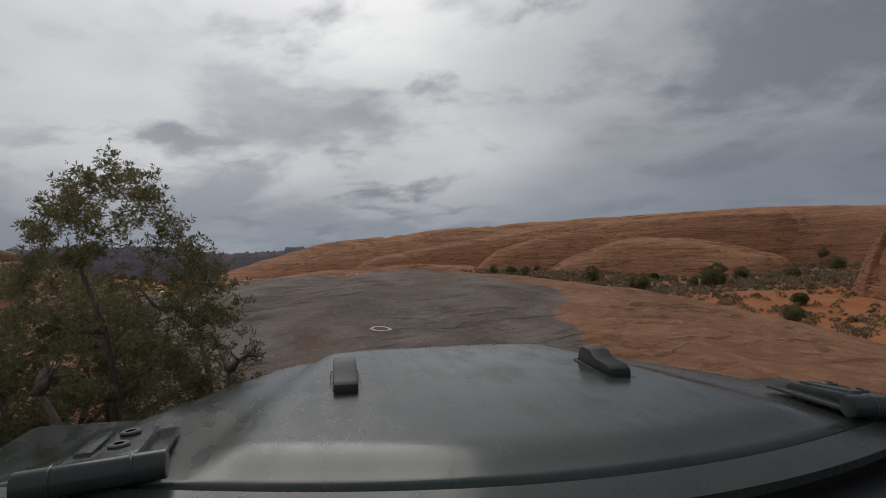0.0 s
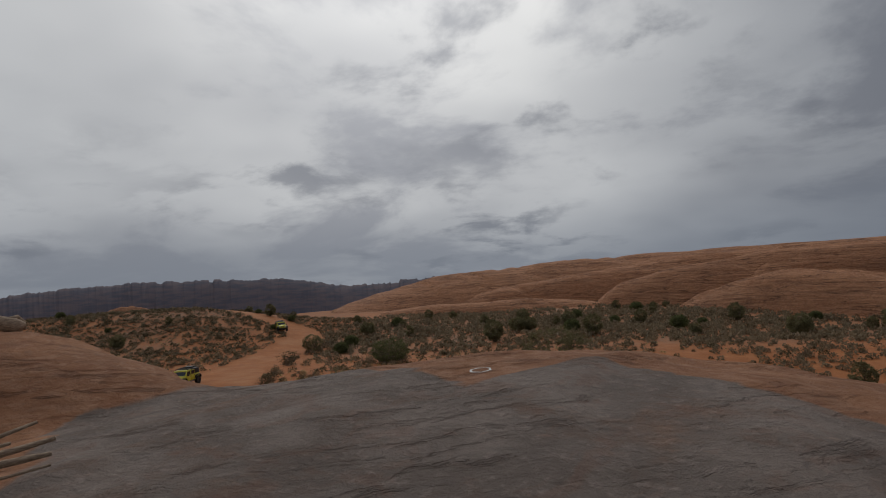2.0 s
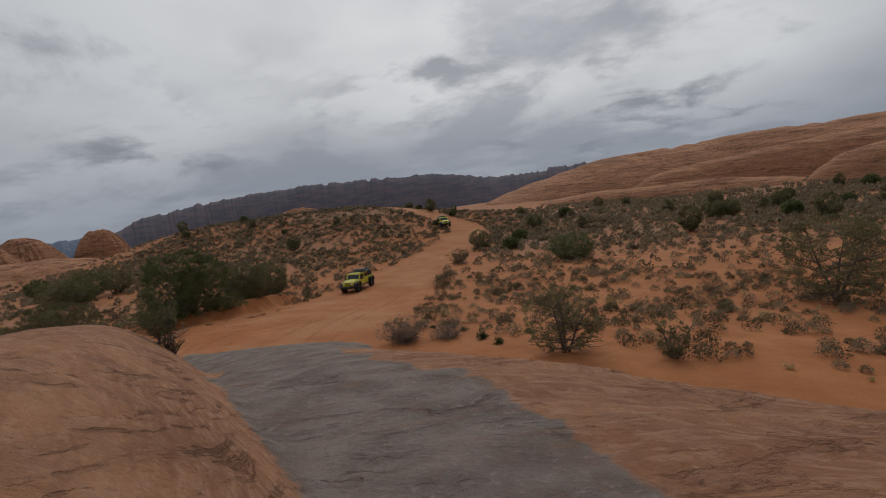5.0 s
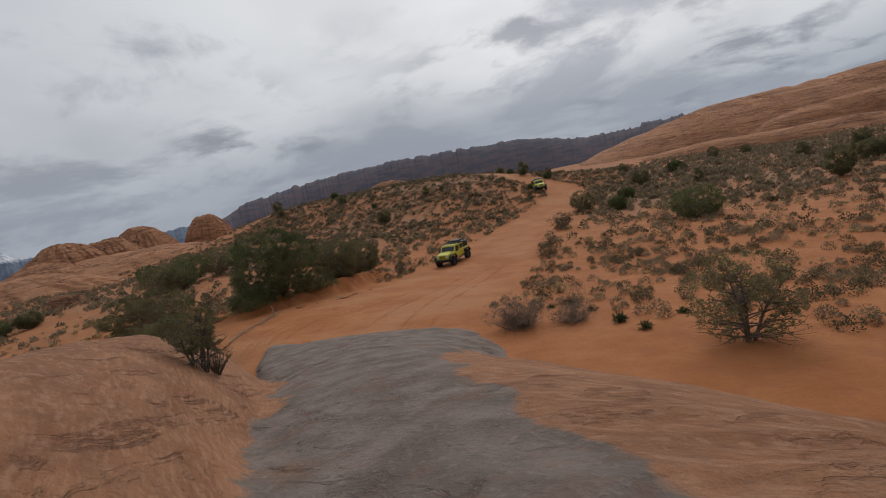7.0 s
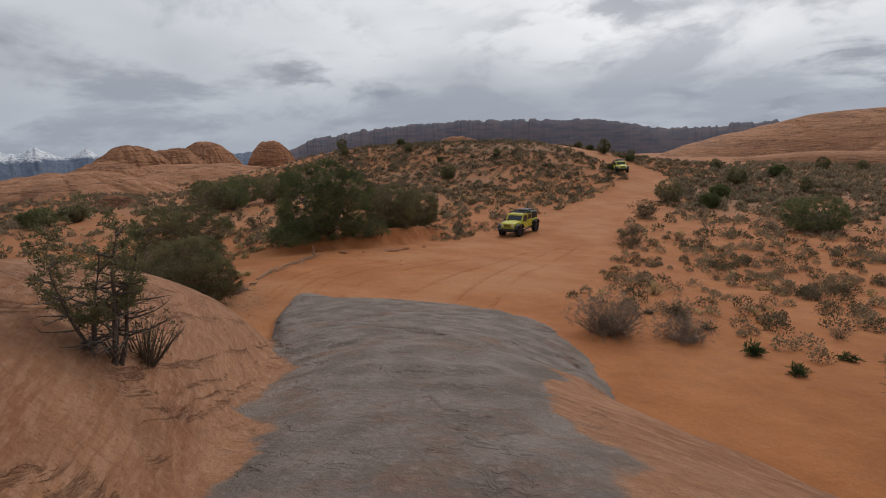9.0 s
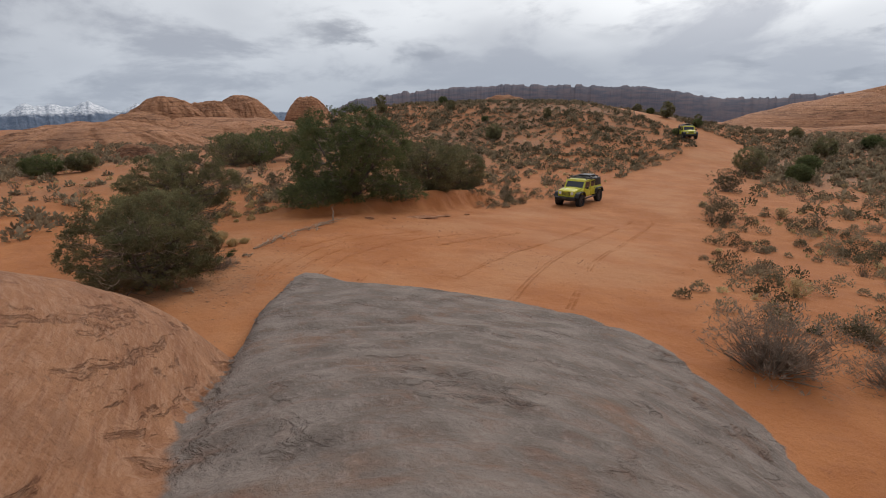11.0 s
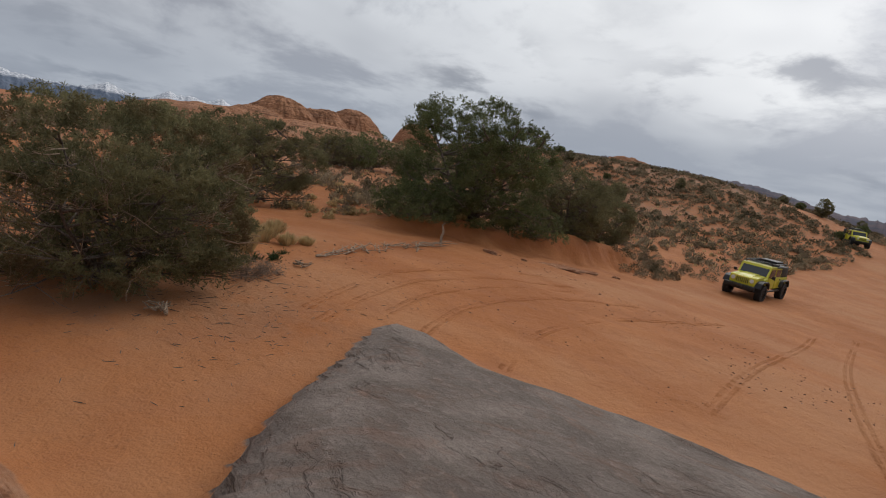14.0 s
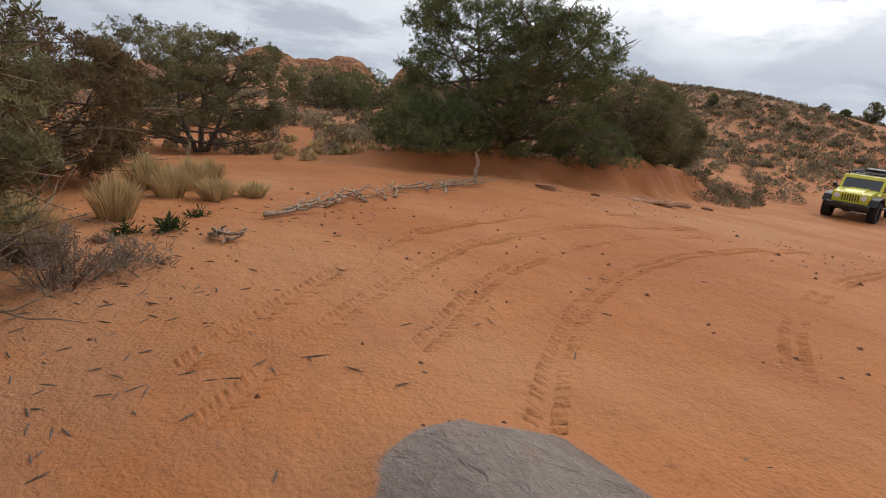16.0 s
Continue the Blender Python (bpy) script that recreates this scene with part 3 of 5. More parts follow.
# The knobs west of the road, the smooth dome on the hill, the low bald spots
for label, x, y, rx, ry, top, foot, turn, seed, steep in (
        ("tall rounded orange sandstone dome with vertical gullies", -157, 65.5, 13.5, 12, 1.7, -10, 30, 1, 2.3),
        ("low shoulder of a rounded sandstone dome", -160, 76.5, 14, 11, 0.5, -10, 10, 11, 2.4),
        ("smooth rounded orange sandstone dome", -164, 86.5, 12, 11.5, 1.8, -10, 10, 2, 2.2),
        ("lone cap-like sandstone knob on the skyline", -160, 104, 8.5, 8, 1.5, -8, 0, 3, 2.3),
        ("long low sandstone swell below the domes", -126, 44, 34, 17, -2.8, -10, 15, 4, 2.6),
        ("rounded sandstone shoulder beside the domes", -144, 56, 17, 12, -1.7, -10, 20, 12, 2.3),
        ("broad orange sandstone slope under the domes", -140, 71, 34, 28, -2.9, -12, 35, 5, 2.2),
        ("bald smooth sandstone dome on the brushy hill", -91, 107, 11, 8, 0.3, -7, 35, 6, 2.2),
        ("pale sandstone swell among desert brush", -77, 66, 6, 3.6, -4.6, -9, 20, 7, 2.2),
        ("small pale sandstone swell below the hill", -84, 40, 6, 3, -4.2, -8, 10, 8, 2.2)):
    slickrock_dome("rock_dome", label, x, y, rx, ry, top, foot, turn, seed, steep)
slickrock_dome("rock_fin", "steep orange slickrock dome beside the flat", 62, 62, 15, 11, 4.6, -13, 20, 24, 2.8, 130)


# The long ridge beyond the flat: whaleback fins that overlap, their round noses to the west
def whaleback(label, crest, half, foot, seed, nose=0.16, steep=2.3, lean=0.0):
    """A smooth fin of sandstone along a crest line: a round nose, bulging flanks, shallow runnels and ledges."""
    n, m = 190, 84
    line = np.array(crest, float)
    run = np.concatenate([[0], np.cumsum(np.hypot(*np.diff(line[:, :2], axis=0).T))])
    at = np.linspace(0, 1, n)
    smooth = np.ones(15) / 15
    path = np.stack([np.convolve(np.pad(np.interp(at * run[-1], run, line[:, k]), 7, "edge"), smooth, "valid") for k in range(3)], 1)
    way_ = np.gradient(path[:, :2], axis=0)
    way_ /= np.linalg.norm(way_, axis=1)[:, None]
    round_ = np.sqrt(np.clip(1 - (1 - np.clip(at / nose, 0, 1)) ** 2, 0.0004, 1)) * np.sqrt(np.clip(1 - np.clip((at - 0.9) / 0.1, 0, 1) ** 2, 0.04, 1))
    gs, gv = np.meshgrid(at, np.linspace(-1.22, 1.22, m), indexing="ij")
    wide = half * (0.35 + 0.65 * round_[:, None]) * (1 + 0.22 * (fbm(gs * 5 + seed, gv * 0 + 2.0, 3, seed) - 0.47))
    px = path[:, 0, None] - way_[:, 1, None] * gv * wide
    py = path[:, 1, None] + way_[:, 0, None] * gv * wide
    bulge = np.clip(1 - np.abs(gv + lean * np.sin(gs * 9 + seed)) ** steep, -0.5, 1)
    tall = (path[:, 2, None] - foot) * (0.12 + 0.88 * round_[:, None])
    z = foot + tall * bulge
    mass = np.clip(bulge, 0, 1)
    swell = fbm(px * 0.035 + seed, py * 0.06, 4, seed + 3) - 0.47
    runnel = np.abs(fbm((px + 0.6 * py) * 0.045 + seed, (py - 0.4 * px) * 0.012, 4, seed + 5) - 0.47)
    lay = (z * 0.8 + 0.02 * px + 2.6 * fbm(px * 0.02, py * 0.03, 3, seed + 7)) * 0.42
    lay = lay - np.floor(lay)
    z = z + mass * (1 - mass * 0.35) * (2.6 * swell - 1.5 * sstep(0.06, 0.0, runnel) + 0.75 * (sstep(0.0, 0.55, lay) - lay))
    i_ = (np.arange(n - 1)[:, None] * m + np.arange(m - 1)[None, :]).ravel()
    me_ = mesh_of("rock_fin", np.stack([px, py, z], -1).reshape(-1, 3), np.stack([i_, i_ + m, i_ + m + 1, i_ + 1], -1).tolist(), SLICKROCK, True)
    return tagged(new("rock_fin", me_), label, "rock fin", "fins of the slickrock ridge")


for args in (
        ("long back of the slickrock ridge on the skyline", [(-98, 234, -9), (-74, 230, -4.0), (-57, 228, 0.4), (-41, 225, 3.0), (-22, 225, 3.4), (14, 222, 4.9), (37, 217, 4.6), (70, 195, 4.4), (112, 160, 4.0)], 32, -13, 41, 0.1, 2.0),
        ("smooth whaleback fin before the skyline of the ridge", [(-38, 206, -7), (-17, 203.6, -3.3), (-2, 201, -2.0), (17, 196.5, 0.8), (32, 188.6, 2.7), (52, 173.7, 3.4), (84, 150, 3.2)], 13, -13, 42, 0.14, 3.2),
        ("orange slickrock fin with a blunt round nose", [(10, 167, -9), (18.5, 162, -3.5), (33, 152.7, 0.4), (49, 137.7, 2.0), (82, 116, 2.6)], 11, -13, 43, 0.13, 3.4),
        ("broad blocky top of the slickrock ridge", [(45, 147, -4), (51, 143, 3.3), (62, 138, 3.9), (74, 131.7, 3.4), (90, 122, 2.6), (120, 96, 1.2)], 22, -13, 44, 0.08, 3.2),
        ("low smooth slickrock shoulder at the ridge foot", [(25, 140, -9.5), (35, 132.7, -4.6), (45, 123.2, -1.2), (53, 113.6, -2.4), (66, 99, -6.4)], 11, -13, 45, 0.16, 3.0),
        ("low pale tongue of slickrock at the ridge foot", [(-66, 178, -9.6), (-40, 171, -6.6), (-8, 164, -6.2), (16, 158, -8.5)], 9, -13, 46, 0.2, 2.2)):
    whaleback(*args)


# Far: the blue-brown wall of fins and the snow mountains, distance haze in their colours
def skyline(name, label, material, a0, a1, dist, foot, height, steps, depth, rows=14):
    """A range standing along an arc of directions (degrees left of +y)."""
    verts, faces = [], []
    ga, gv = np.meshgrid(np.linspace(a0, a1, steps + 1), np.arange(rows + 1) / rows, indexing="ij")
    lumps = 1 + 0.01 * (fbm(ga * 2.3, gv * 4.0, 4, 60) - 0.47)
    for i in range(steps + 1):
        a = a0 + (a1 - a0) * i / steps
        top = height(a)
        for j in range(rows + 1):
            v = j / rows
            lump = float(lumps[i, j])
            d = (dist + depth * (v - 0.5)) * lump
            z = foot + (top - foot) * math.sin(math.pi * min(1, v * 1.6) / 2) ** 0.8 if v < 0.62 else foot + (top - foot) * (1 - (v - 0.62) / 0.38) ** 0.7
            verts.append((-20 - d * math.sin(radians(a)), 25 + d * math.cos(radians(a)), z))
    for i in range(steps):
        for j in range(rows):
            p = i * (rows + 1) + j
            faces.append((p, p + 1, p + rows + 2, p + rows + 1))
    return tagged(new(name, mesh_of(name, verts, faces, material, True)), label, kind="structure", category=name.replace("_", " "))


def one(value):
    return np.array([float(value)])


# height of the mesa's rim by direction (degrees left of +y)
RIM = [(-8, -22), (8, -2), (13, 6), (17, -8), (20.5, -9), (23, 12), (25.4, 40), (28, 55), (30, 55), (33, 66), (36, 71), (40, 76), (44, 73), (47, 66), (50, 56), (53, 38), (55.5, 20), (57.5, -18), (60, -70)]


def mesa_top(a):
    level = float(np.interp(a, [q[0] for q in RIM], [q[1] for q in RIM]))
    blocks = math.floor(a * 1.5 + 1.6 * float(fbm(one(a * 1.1), one(1.0), 3, 51)[0]))
    crag = float(lattice(one(blocks), one(3.0), 4)[0])
    gap_ = float(sstep(0.12, 0.0, abs(a * 1.5 + 1.6 * float(fbm(one(a * 1.1), one(1.0), 3, 51)[0]) - blocks - 0.5) - 0.36))
    tooth = float(fbm(one(a * 5.0), one(2.0), 4, 52)[0]) - 0.47
    return level + 16 * (crag - 0.6) * gap_ + 9 * tooth - 4


skyline("far_mesa", "mesa wall with jagged fins on the horizon, haze painted blue-brown", MESA, 60, -8, 2900, -190, mesa_top, 1300, 500)


def snow_top(a):
    peaks = sum(h * math.exp(-abs((a - c) / w_) ** 1.5) for c, h, w_ in ((75.6, 70, 1.0), (79.2, 92, 1.5), (81.8, 56, 1.2), (83.7, 78, 1.3), (88.4, 68, 1.6), (96, 50, 4.0), (70, 30, 3.0)))
    return -55 + min(peaks, 96 + 0.1 * peaks) + 30 * (float(fbm(one(a * 3.4), one(0.5), 6, 57)[0]) - 0.47)


skyline("snow_mountains", "distant mountains with bright snow peaks, slopes painted haze blue", MOUNTAIN, 112, 58, 4200, -190, snow_top, 800, 700, 22)


# ---------------------------------------------------------------- plants
def limb_path(rng, start, way, length, bend, steps):
    pts = [Vector(start)]
    d = Vector(way).normalized()
    for _ in range(steps):
        d = (d + Vector((rng.uniform(-1, 1), rng.uniform(-1, 1), rng.uniform(-0.6, 0.9))) * bend).normalized()
        pts.append(pts[-1] + d * (length / steps))
    return pts


def leaf_tufts(centres, rng_np, count, spread, size, stretch=1.0):
    """Brushy tufts round the centres, each of blades that stand out from its middle: verts and faces as arrays."""
    each = 11
    clumps = max(1, round(count / each))
    c = np.repeat(np.array([tuple(p) for p in centres]), clumps, axis=0)
    g = rng_np.normal(size=c.shape)
    g /= np.linalg.norm(g, axis=1)[:, None] + 1e-6
    c = c + g * (rng_np.uniform(0, 1, (len(c), 1)) ** 0.6) * spread * np.array([1, 1, 0.75])
    big = rng_np.uniform(0.7, 1.35, len(c))
    c, big = np.repeat(c, each, axis=0), np.repeat(big, each)[:, None]
    n = len(c)
    a = rng_np.normal(size=(n, 3)) + np.array([0, 0, 0.45])
    a /= np.linalg.norm(a, axis=1)[:, None]
    b = np.cross(a, rng_np.normal(size=(n, 3)))
    b /= np.linalg.norm(b, axis=1)[:, None] + 1e-6
    s = size * big * rng_np.uniform(0.7, 1.3, (n, 1))
    root, mid_, tip = c + a * s * 0.1, c + a * s * 1.1 * stretch, c + a * s * 1.9 * stretch
    wide = b * s * 0.22
    verts = np.stack([root, mid_ + wide, tip, mid_ - wide], 1).reshape(-1, 3)
    i = np.arange(n) * 4
    faces = np.stack([i, i + 1, i + 2, i + 3], -1)
    return verts, faces


def quads_mesh(name, verts, faces, material):
    me_ = bpy.data.meshes.new(name)
    me_.vertices.add(len(verts))
    me_.vertices.foreach_set("co", np.ascontiguousarray(verts, dtype=np.float32).ravel())
    me_.loops.add(faces.size)
    me_.loops.foreach_set("vertex_index", faces.ravel().astype(np.int32))
    me_.polygons.add(len(faces))
    me_.polygons.foreach_set("loop_start", (np.arange(len(faces)) * faces.shape[1]).astype(np.int32))
    me_.update(calc_edges=True)
    me_.materials.append(material)
    return me_


def under(parent, name, me_, label=""):
    ob = new(name, me_)
    ob.parent = parent
    return tagged(ob, label)


def tree(name, label, category, high, wide, leaf, seed, blades=7000, stems=3, skirt=0.12, blade=0.07, lean=(0, 0), bare=0.0, spread=0.2, out=0.25, group="", clear=0.05, dead=0, clump=0.75):
    """A desert tree about its base: bent stems with limbs, and a crown of many tufts with gaps."""
    rng, rnp = random.Random(seed), np.random.default_rng(seed)
    top = Vector((lean[0], lean[1], high))
    wood_v, wood_f, tips = [], [], []
    limbs = 0
    for k in range(stems):
        a = 2 * math.pi * (k + rng.uniform(-0.3, 0.3)) / stems
        pts = limb_path(rng, (0.08 * math.cos(a), 0.08 * math.sin(a), -0.15), (math.cos(a) * out + lean[0] * 0.2, math.sin(a) * out + lean[1] * 0.2, 1), high * rng.uniform(0.72, 0.9), 0.16, 7)
        r0 = 0.045 * high * rng.uniform(0.55, 0.9) / stems ** 0.35
        tube(wood_v, wood_f, pts, [r0 * (1 - 0.115 * i) for i in range(8)], 7)
        for i in range(1, 8):
            for _ in range(3 if i < 6 else 2):
                t = i / 7
                la = rng.uniform(0, 2 * math.pi)
                shape = (0.55 + 0.5 * math.sin(math.pi * min(1, t * 0.9 + 0.15))) * (1.05 - 0.55 * t)
                reach = wide * 0.5 * shape * rng.uniform(0.65, 1.1)
                rise = rng.uniform(-0.25, 0.35) + 0.35 * t - skirt * (1 - t) * 3
                lp = limb_path(rng, pts[i], (math.cos(la), math.sin(la), rise), reach, 0.2, 5)
                for q in lp[2:]:
                    q.z = max(q.z, 0.16 * high * (0.6 + 0.4 * t))
                tube(wood_v, wood_f, lp, [r0 * 0.42 * (1 - 0.16 * j) for j in range(6)], 5)
                limbs += 1
                for j in (2, 3, 4, 5):
                    if rng.random() > bare:
                        tips.append(lp[j] + Vector((rng.uniform(-1, 1), rng.uniform(-1, 1), rng.uniform(-0.3, 0.8))) * 0.1 * wide * 0.5)
                for _ in range(2):
                    tw = limb_path(rng, lp[rng.randint(2, 4)], (math.cos(la + rng.uniform(-1.3, 1.3)), math.sin(la + rng.uniform(-1.3, 1.3)), rng.uniform(-0.2, 0.8)), reach * 0.45, 0.25, 3)
                    tube(wood_v, wood_f, tw, [r0 * 0.16, r0 * 0.12, r0 * 0.08, r0 * 0.05], 4)
                    if rng.random() > bare:
                        tips += [tw[2], tw[3]]
        tips.append(pts[7])
    thing = tagged(new(name), label, category, group)
    under(thing, "trunk", mesh_of("trunk", wood_v, wood_f, BARK, True))
    if dead:
        dv, df = [], []
        for _ in range(dead):
            p = rng.choice(tips)
            d = Vector((p.x, p.y, rng.uniform(-0.3, 0.8) * wide * 0.3)).normalized()
            lp = limb_path(rng, p * 0.85, d, wide * rng.uniform(0.1, 0.2), 0.4, 5)
            tube(dv, df, lp, [q * min(1.0, wide / 3.5) for q in (0.011, 0.01, 0.008, 0.007, 0.005, 0.003)], 5)
            for j in (2, 3):
                tw = limb_path(rng, lp[j], d + Vector((rng.uniform(-1, 1), rng.uniform(-1, 1), rng.uniform(-0.6, 1))), wide * rng.uniform(0.04, 0.1), 0.4, 3)
                tube(dv, df, tw, [q * min(1.0, wide / 3.5) for q in (0.007, 0.005, 0.004, 0.002)], 4)
        tagged(under(thing, "bare_wood", mesh_of("bare_wood", dv, df, DEADWOOD, True)), "bare bleached twigs", kind="stuff")
    low = clear * high
    mid_z = high * (0.5 + 0.5 * clear)
    room = Vector((wide * 0.5, wide * 0.5, high * 0.5 * (1 - clear)))
    inner = []
    for p in tips:
        q = Vector((p.x - lean[0] * 0.5, p.y - lean[1] * 0.5, p.z - mid_z))
        r = math.sqrt((q.x / room.x) ** 2 + (q.y / room.y) ** 2 + (q.z / room.z) ** 2)
        inner.append(Vector((p.x, p.y, p.z)) if r < 0.95 else Vector((lean[0] * 0.5, lean[1] * 0.5, mid_z)) + q * (0.95 / r) * rng.uniform(0.88, 1.06))
    shell = []
    while len(shell) < len(inner) * 0.9:
        g = Vector((rng.gauss(0, 1), rng.gauss(0, 1), rng.gauss(0, 1))).normalized()
        lump = 0.5 + 0.5 * math.sin(g.x * 5.1 + seed) * math.sin(g.y * 4.7 + seed * 2) + 0.35 * math.sin(g.z * 6.3 + g.x * 3 + seed)
        if lump < 0.28 + bare * 0.6:
            continue
        r = (0.74 + 0.24 * min(1.0, lump)) * rng.uniform(0.9, 1.04)
        shell.append(Vector((lean[0] * 0.5 + g.x * room.x * r, lean[1] * 0.5 + g.y * room.y * r, mid_z + g.z * room.z * r)))
    tips = [p for p in inner + shell if p.z > low]
    tips = rng.sample(tips, max(6, round(len(tips) * clump)))
    v, f = leaf_tufts(tips, rnp, max(4, int(blades / max(1, len(tips)))), wide * 0.5 * spread * 0.5, blade)
    keep = v.reshape(-1, 4, 3)[:, :, 2].min(1) > 0.02
    f = f[keep]
    under(thing, "crown", quads_mesh("crown", v, f, leaf))
    return thing


def shrub(name, label, category, high, wide, leaf, seed, blades=500, stems=14, blade=0.05, stretch=1.0, twig=TWIGS, group="", bend=0.14, thin=1.0):
    """A low bush: thin stems fanning from the ground, tufts along them."""
    rng, rnp = random.Random(seed), np.random.default_rng(seed)
    v, f, tips = [], [], []
    for k in range(stems):
        a, o = rng.uniform(0, 2 * math.pi), rng.uniform(0.15, 1.0)
        pts = limb_path(rng, (0.12 * wide * math.cos(a) * o, 0.12 * wide * math.sin(a) * o, -0.05), (math.cos(a) * o * wide * 0.5, math.sin(a) * o * wide * 0.5, high * (1.15 - 0.5 * o)), math.hypot(high * (1.1 - 0.35 * o), wide * 0.4 * o), bend, 4)
        tube(v, f, pts, [r_ * thin for r_ in (0.012 * high + 0.006, 0.009 * high + 0.005, 0.006 * high + 0.004, 0.004, 0.003)], 4)
        tips += pts[2:]
        if stems > 8:
            tips.append(pts[1])
    thing = tagged(new(name), label, category, group)
    under(thing, "woody_base", mesh_of("woody_base", v, f, twig))
    if blades:
        lv, lf = leaf_tufts(tips, rnp, max(3, blades // len(tips)), 0.17 * wide, blade, stretch)
        lv[:, 2] = np.maximum(lv[:, 2], 0.01)
        under(thing, "foliage", quads_mesh("foliage", lv, lf, leaf))
    return thing


def set_down(thing, x, y, turn=0.0, scale=1.0, sink=0.03):
    thing.matrix_basis = pose(x, y, z_at(x, y) - sink, 0, 0, turn) @ Matrix.Scale(scale, 4)
    return thing


# The clump by the road
set_down(tree("pinyon_tree", "large dark green pinyon pine spreading over a sand bank", "tree", 5.6, 6.9, PINYON, 11, 270000, 6, 0.1, 0.038, clump=0.9, out=0.6, bare=0.12, spread=0.15, dead=60, clear=-0.14), -45.2, 41.3, 0)
set_down(tree("juniper_tree", "brownish green juniper with thin dead limbs beside the pinyon", "tree", 3.6, 4.6, JUNIPER, 12, 90000, 6, 0.1, 0.04, clump=0.8, out=0.5, clear=-0.1), -45.4, 47.6, 60)
set_down(tree("pinyon_tree", "low dark skirt of pinyon over the cut bank", "tree", 1.3, 3.2, PINYON, 26, 15000, 6, 0.1, 0.045, clear=-0.3, bare=0.2, out=0.7), -43.4, 43.6, 60)
set_down(tree("juniper_tree", "rounded brownish juniper on the cut bank", "tree", 3.3, 3.8, JUNIPER, 13, 76000, 6, 0.15, 0.04, clump=0.8, out=0.5, clear=-0.1), -46.6, 51.4, 100)
set_down(tree("pinyon_tree", "low pinyon skirt hanging over the bank", "tree", 1.4, 3.6, PINYON, 14, 24000, 6, 0.1, 0.045, clear=-0.3, bare=0.2, out=0.7), -44.2, 38.2, 10)
# By the rock hump
set_down(tree("juniper_tree", "broad tangled juniper with bare grey limbs beside slickrock", "tree", 2.9, 4.5, JUNIPER, 15, 210000, 7, 0.1, 0.027, clump=0.6, bare=0.2, spread=0.15, out=0.7, clear=-0.1, dead=260), -36.1, 28.1, 0)
set_down(tree("juniper_tree", "sparse reddish juniper with many dead branches", "tree", 2.25, 3.3, RUSTY, 16, 60000, 7, 0.05, 0.034, bare=0.45, spread=0.15, out=0.5, dead=160, clear=-0.05), -40.6, 29.6, 40)
set_down(tree("juniper_tree", "old round-headed juniper with a thick dark trunk", "tree", 3.8, 6.4, JUNIPER, 17, 150000, 4, 0.0, 0.034, clump=0.6, bare=0.2, spread=0.14, out=0.3, dead=60, clear=0.14), -49.4, 33.3, 70)
# Beyond, on the slope to the domes
for i, (x, y, hgt, wid) in enumerate(((-70.5, 45.0, 3.3, 5.0), (-75.5, 51.0, 3.9, 4.6), (-76, 54.8, 3.6, 4.2), (-71.5, 47.5, 3.0, 4.4), (-80.3, 51.5, 2.6, 3.8), (-73, 30.4, 1.8, 3.2), (-72.2, 33, 1.6, 2.4), (-91, 53, 2.6, 3.4))):
    set_down(tree("juniper_tree", "dark rounded juniper on the brushy slope", "tree", hgt, wid, PINYON if i % 2 else JUNIPER, 30 + i, 9000, 5, 0.1, 0.08, out=0.5, group="junipers on the slope"), x, y, 50 * i)
set_down(shrub("desert_shrub", "low rounded dark shrub on orange sand", "shrub", 1.2, 2.0, DARKBRUSH, 40, 2600, 26, 0.05), -55.3, 41.8)
# East of the road
set_down(tree("juniper_tree", "small round juniper at the bend of the road", "tree", 3.1, 3.4, JUNIPER, 18, 9000, 5, 0.0, 0.075, out=0.45), -39.0, 87.0, 20)
set_down(tree("pinyon_tree", "broad dark bushy pinyon on open sand", "tree", 3.2, 5.4, PINYON, 19, 20000, 8, 0.1, 0.075, out=0.8), -21.8, 72.8, 0)
set_down(shrub("desert_shrub", "dense dark green shrub at the road edge", "shrub", 1.8, 3.0, DARKBRUSH, 41, 4000, 34, 0.065), -36.0, 72.6)
set_down(shrub("desert_shrub", "dense dark green shrub at the road edge", "shrub", 1.1, 1.7, DARKBRUSH, 42, 2200, 24, 0.05), -30.6, 58.0)
set_down(tree("juniper_tree", "open sparse juniper on the sand below the slickrock", "tree", 3.0, 3.6, JUNIPER, 20, 16000, 3, 0.0, 0.042, bare=0.2, spread=0.2), -13.0, 34.4, 0)
set_down(tree("juniper_tree", "tall open juniper in the sandy flat", "tree", 5.4, 6.6, JUNIPER, 21, 26000, 3, 0.0, 0.065), -0.9, 51.2, 30)
set_down(tree("juniper_tree", "thin upright young juniper on sand", "tree", 1.8, 1.3, JUNIPER, 25, 2600, 3, 0.0, 0.04, bare=0.2), -8.8, 34.4, 30)
set_down(shrub("dry_brush", "dead grey brush fanned over a sand mound", "brush", 1.15, 2.6, TWIGS, 43, 1500, 190, 0.025, 2.2, bend=0.3, thin=0.6), -21.6, 35.4)
set_down(shrub("dry_brush", "dead grey brush on pale sand", "brush", 0.8, 2.0, TWIGS, 44, 800, 110, 0.025, 2.2, bend=0.3, thin=0.6), -19.6, 36.4)
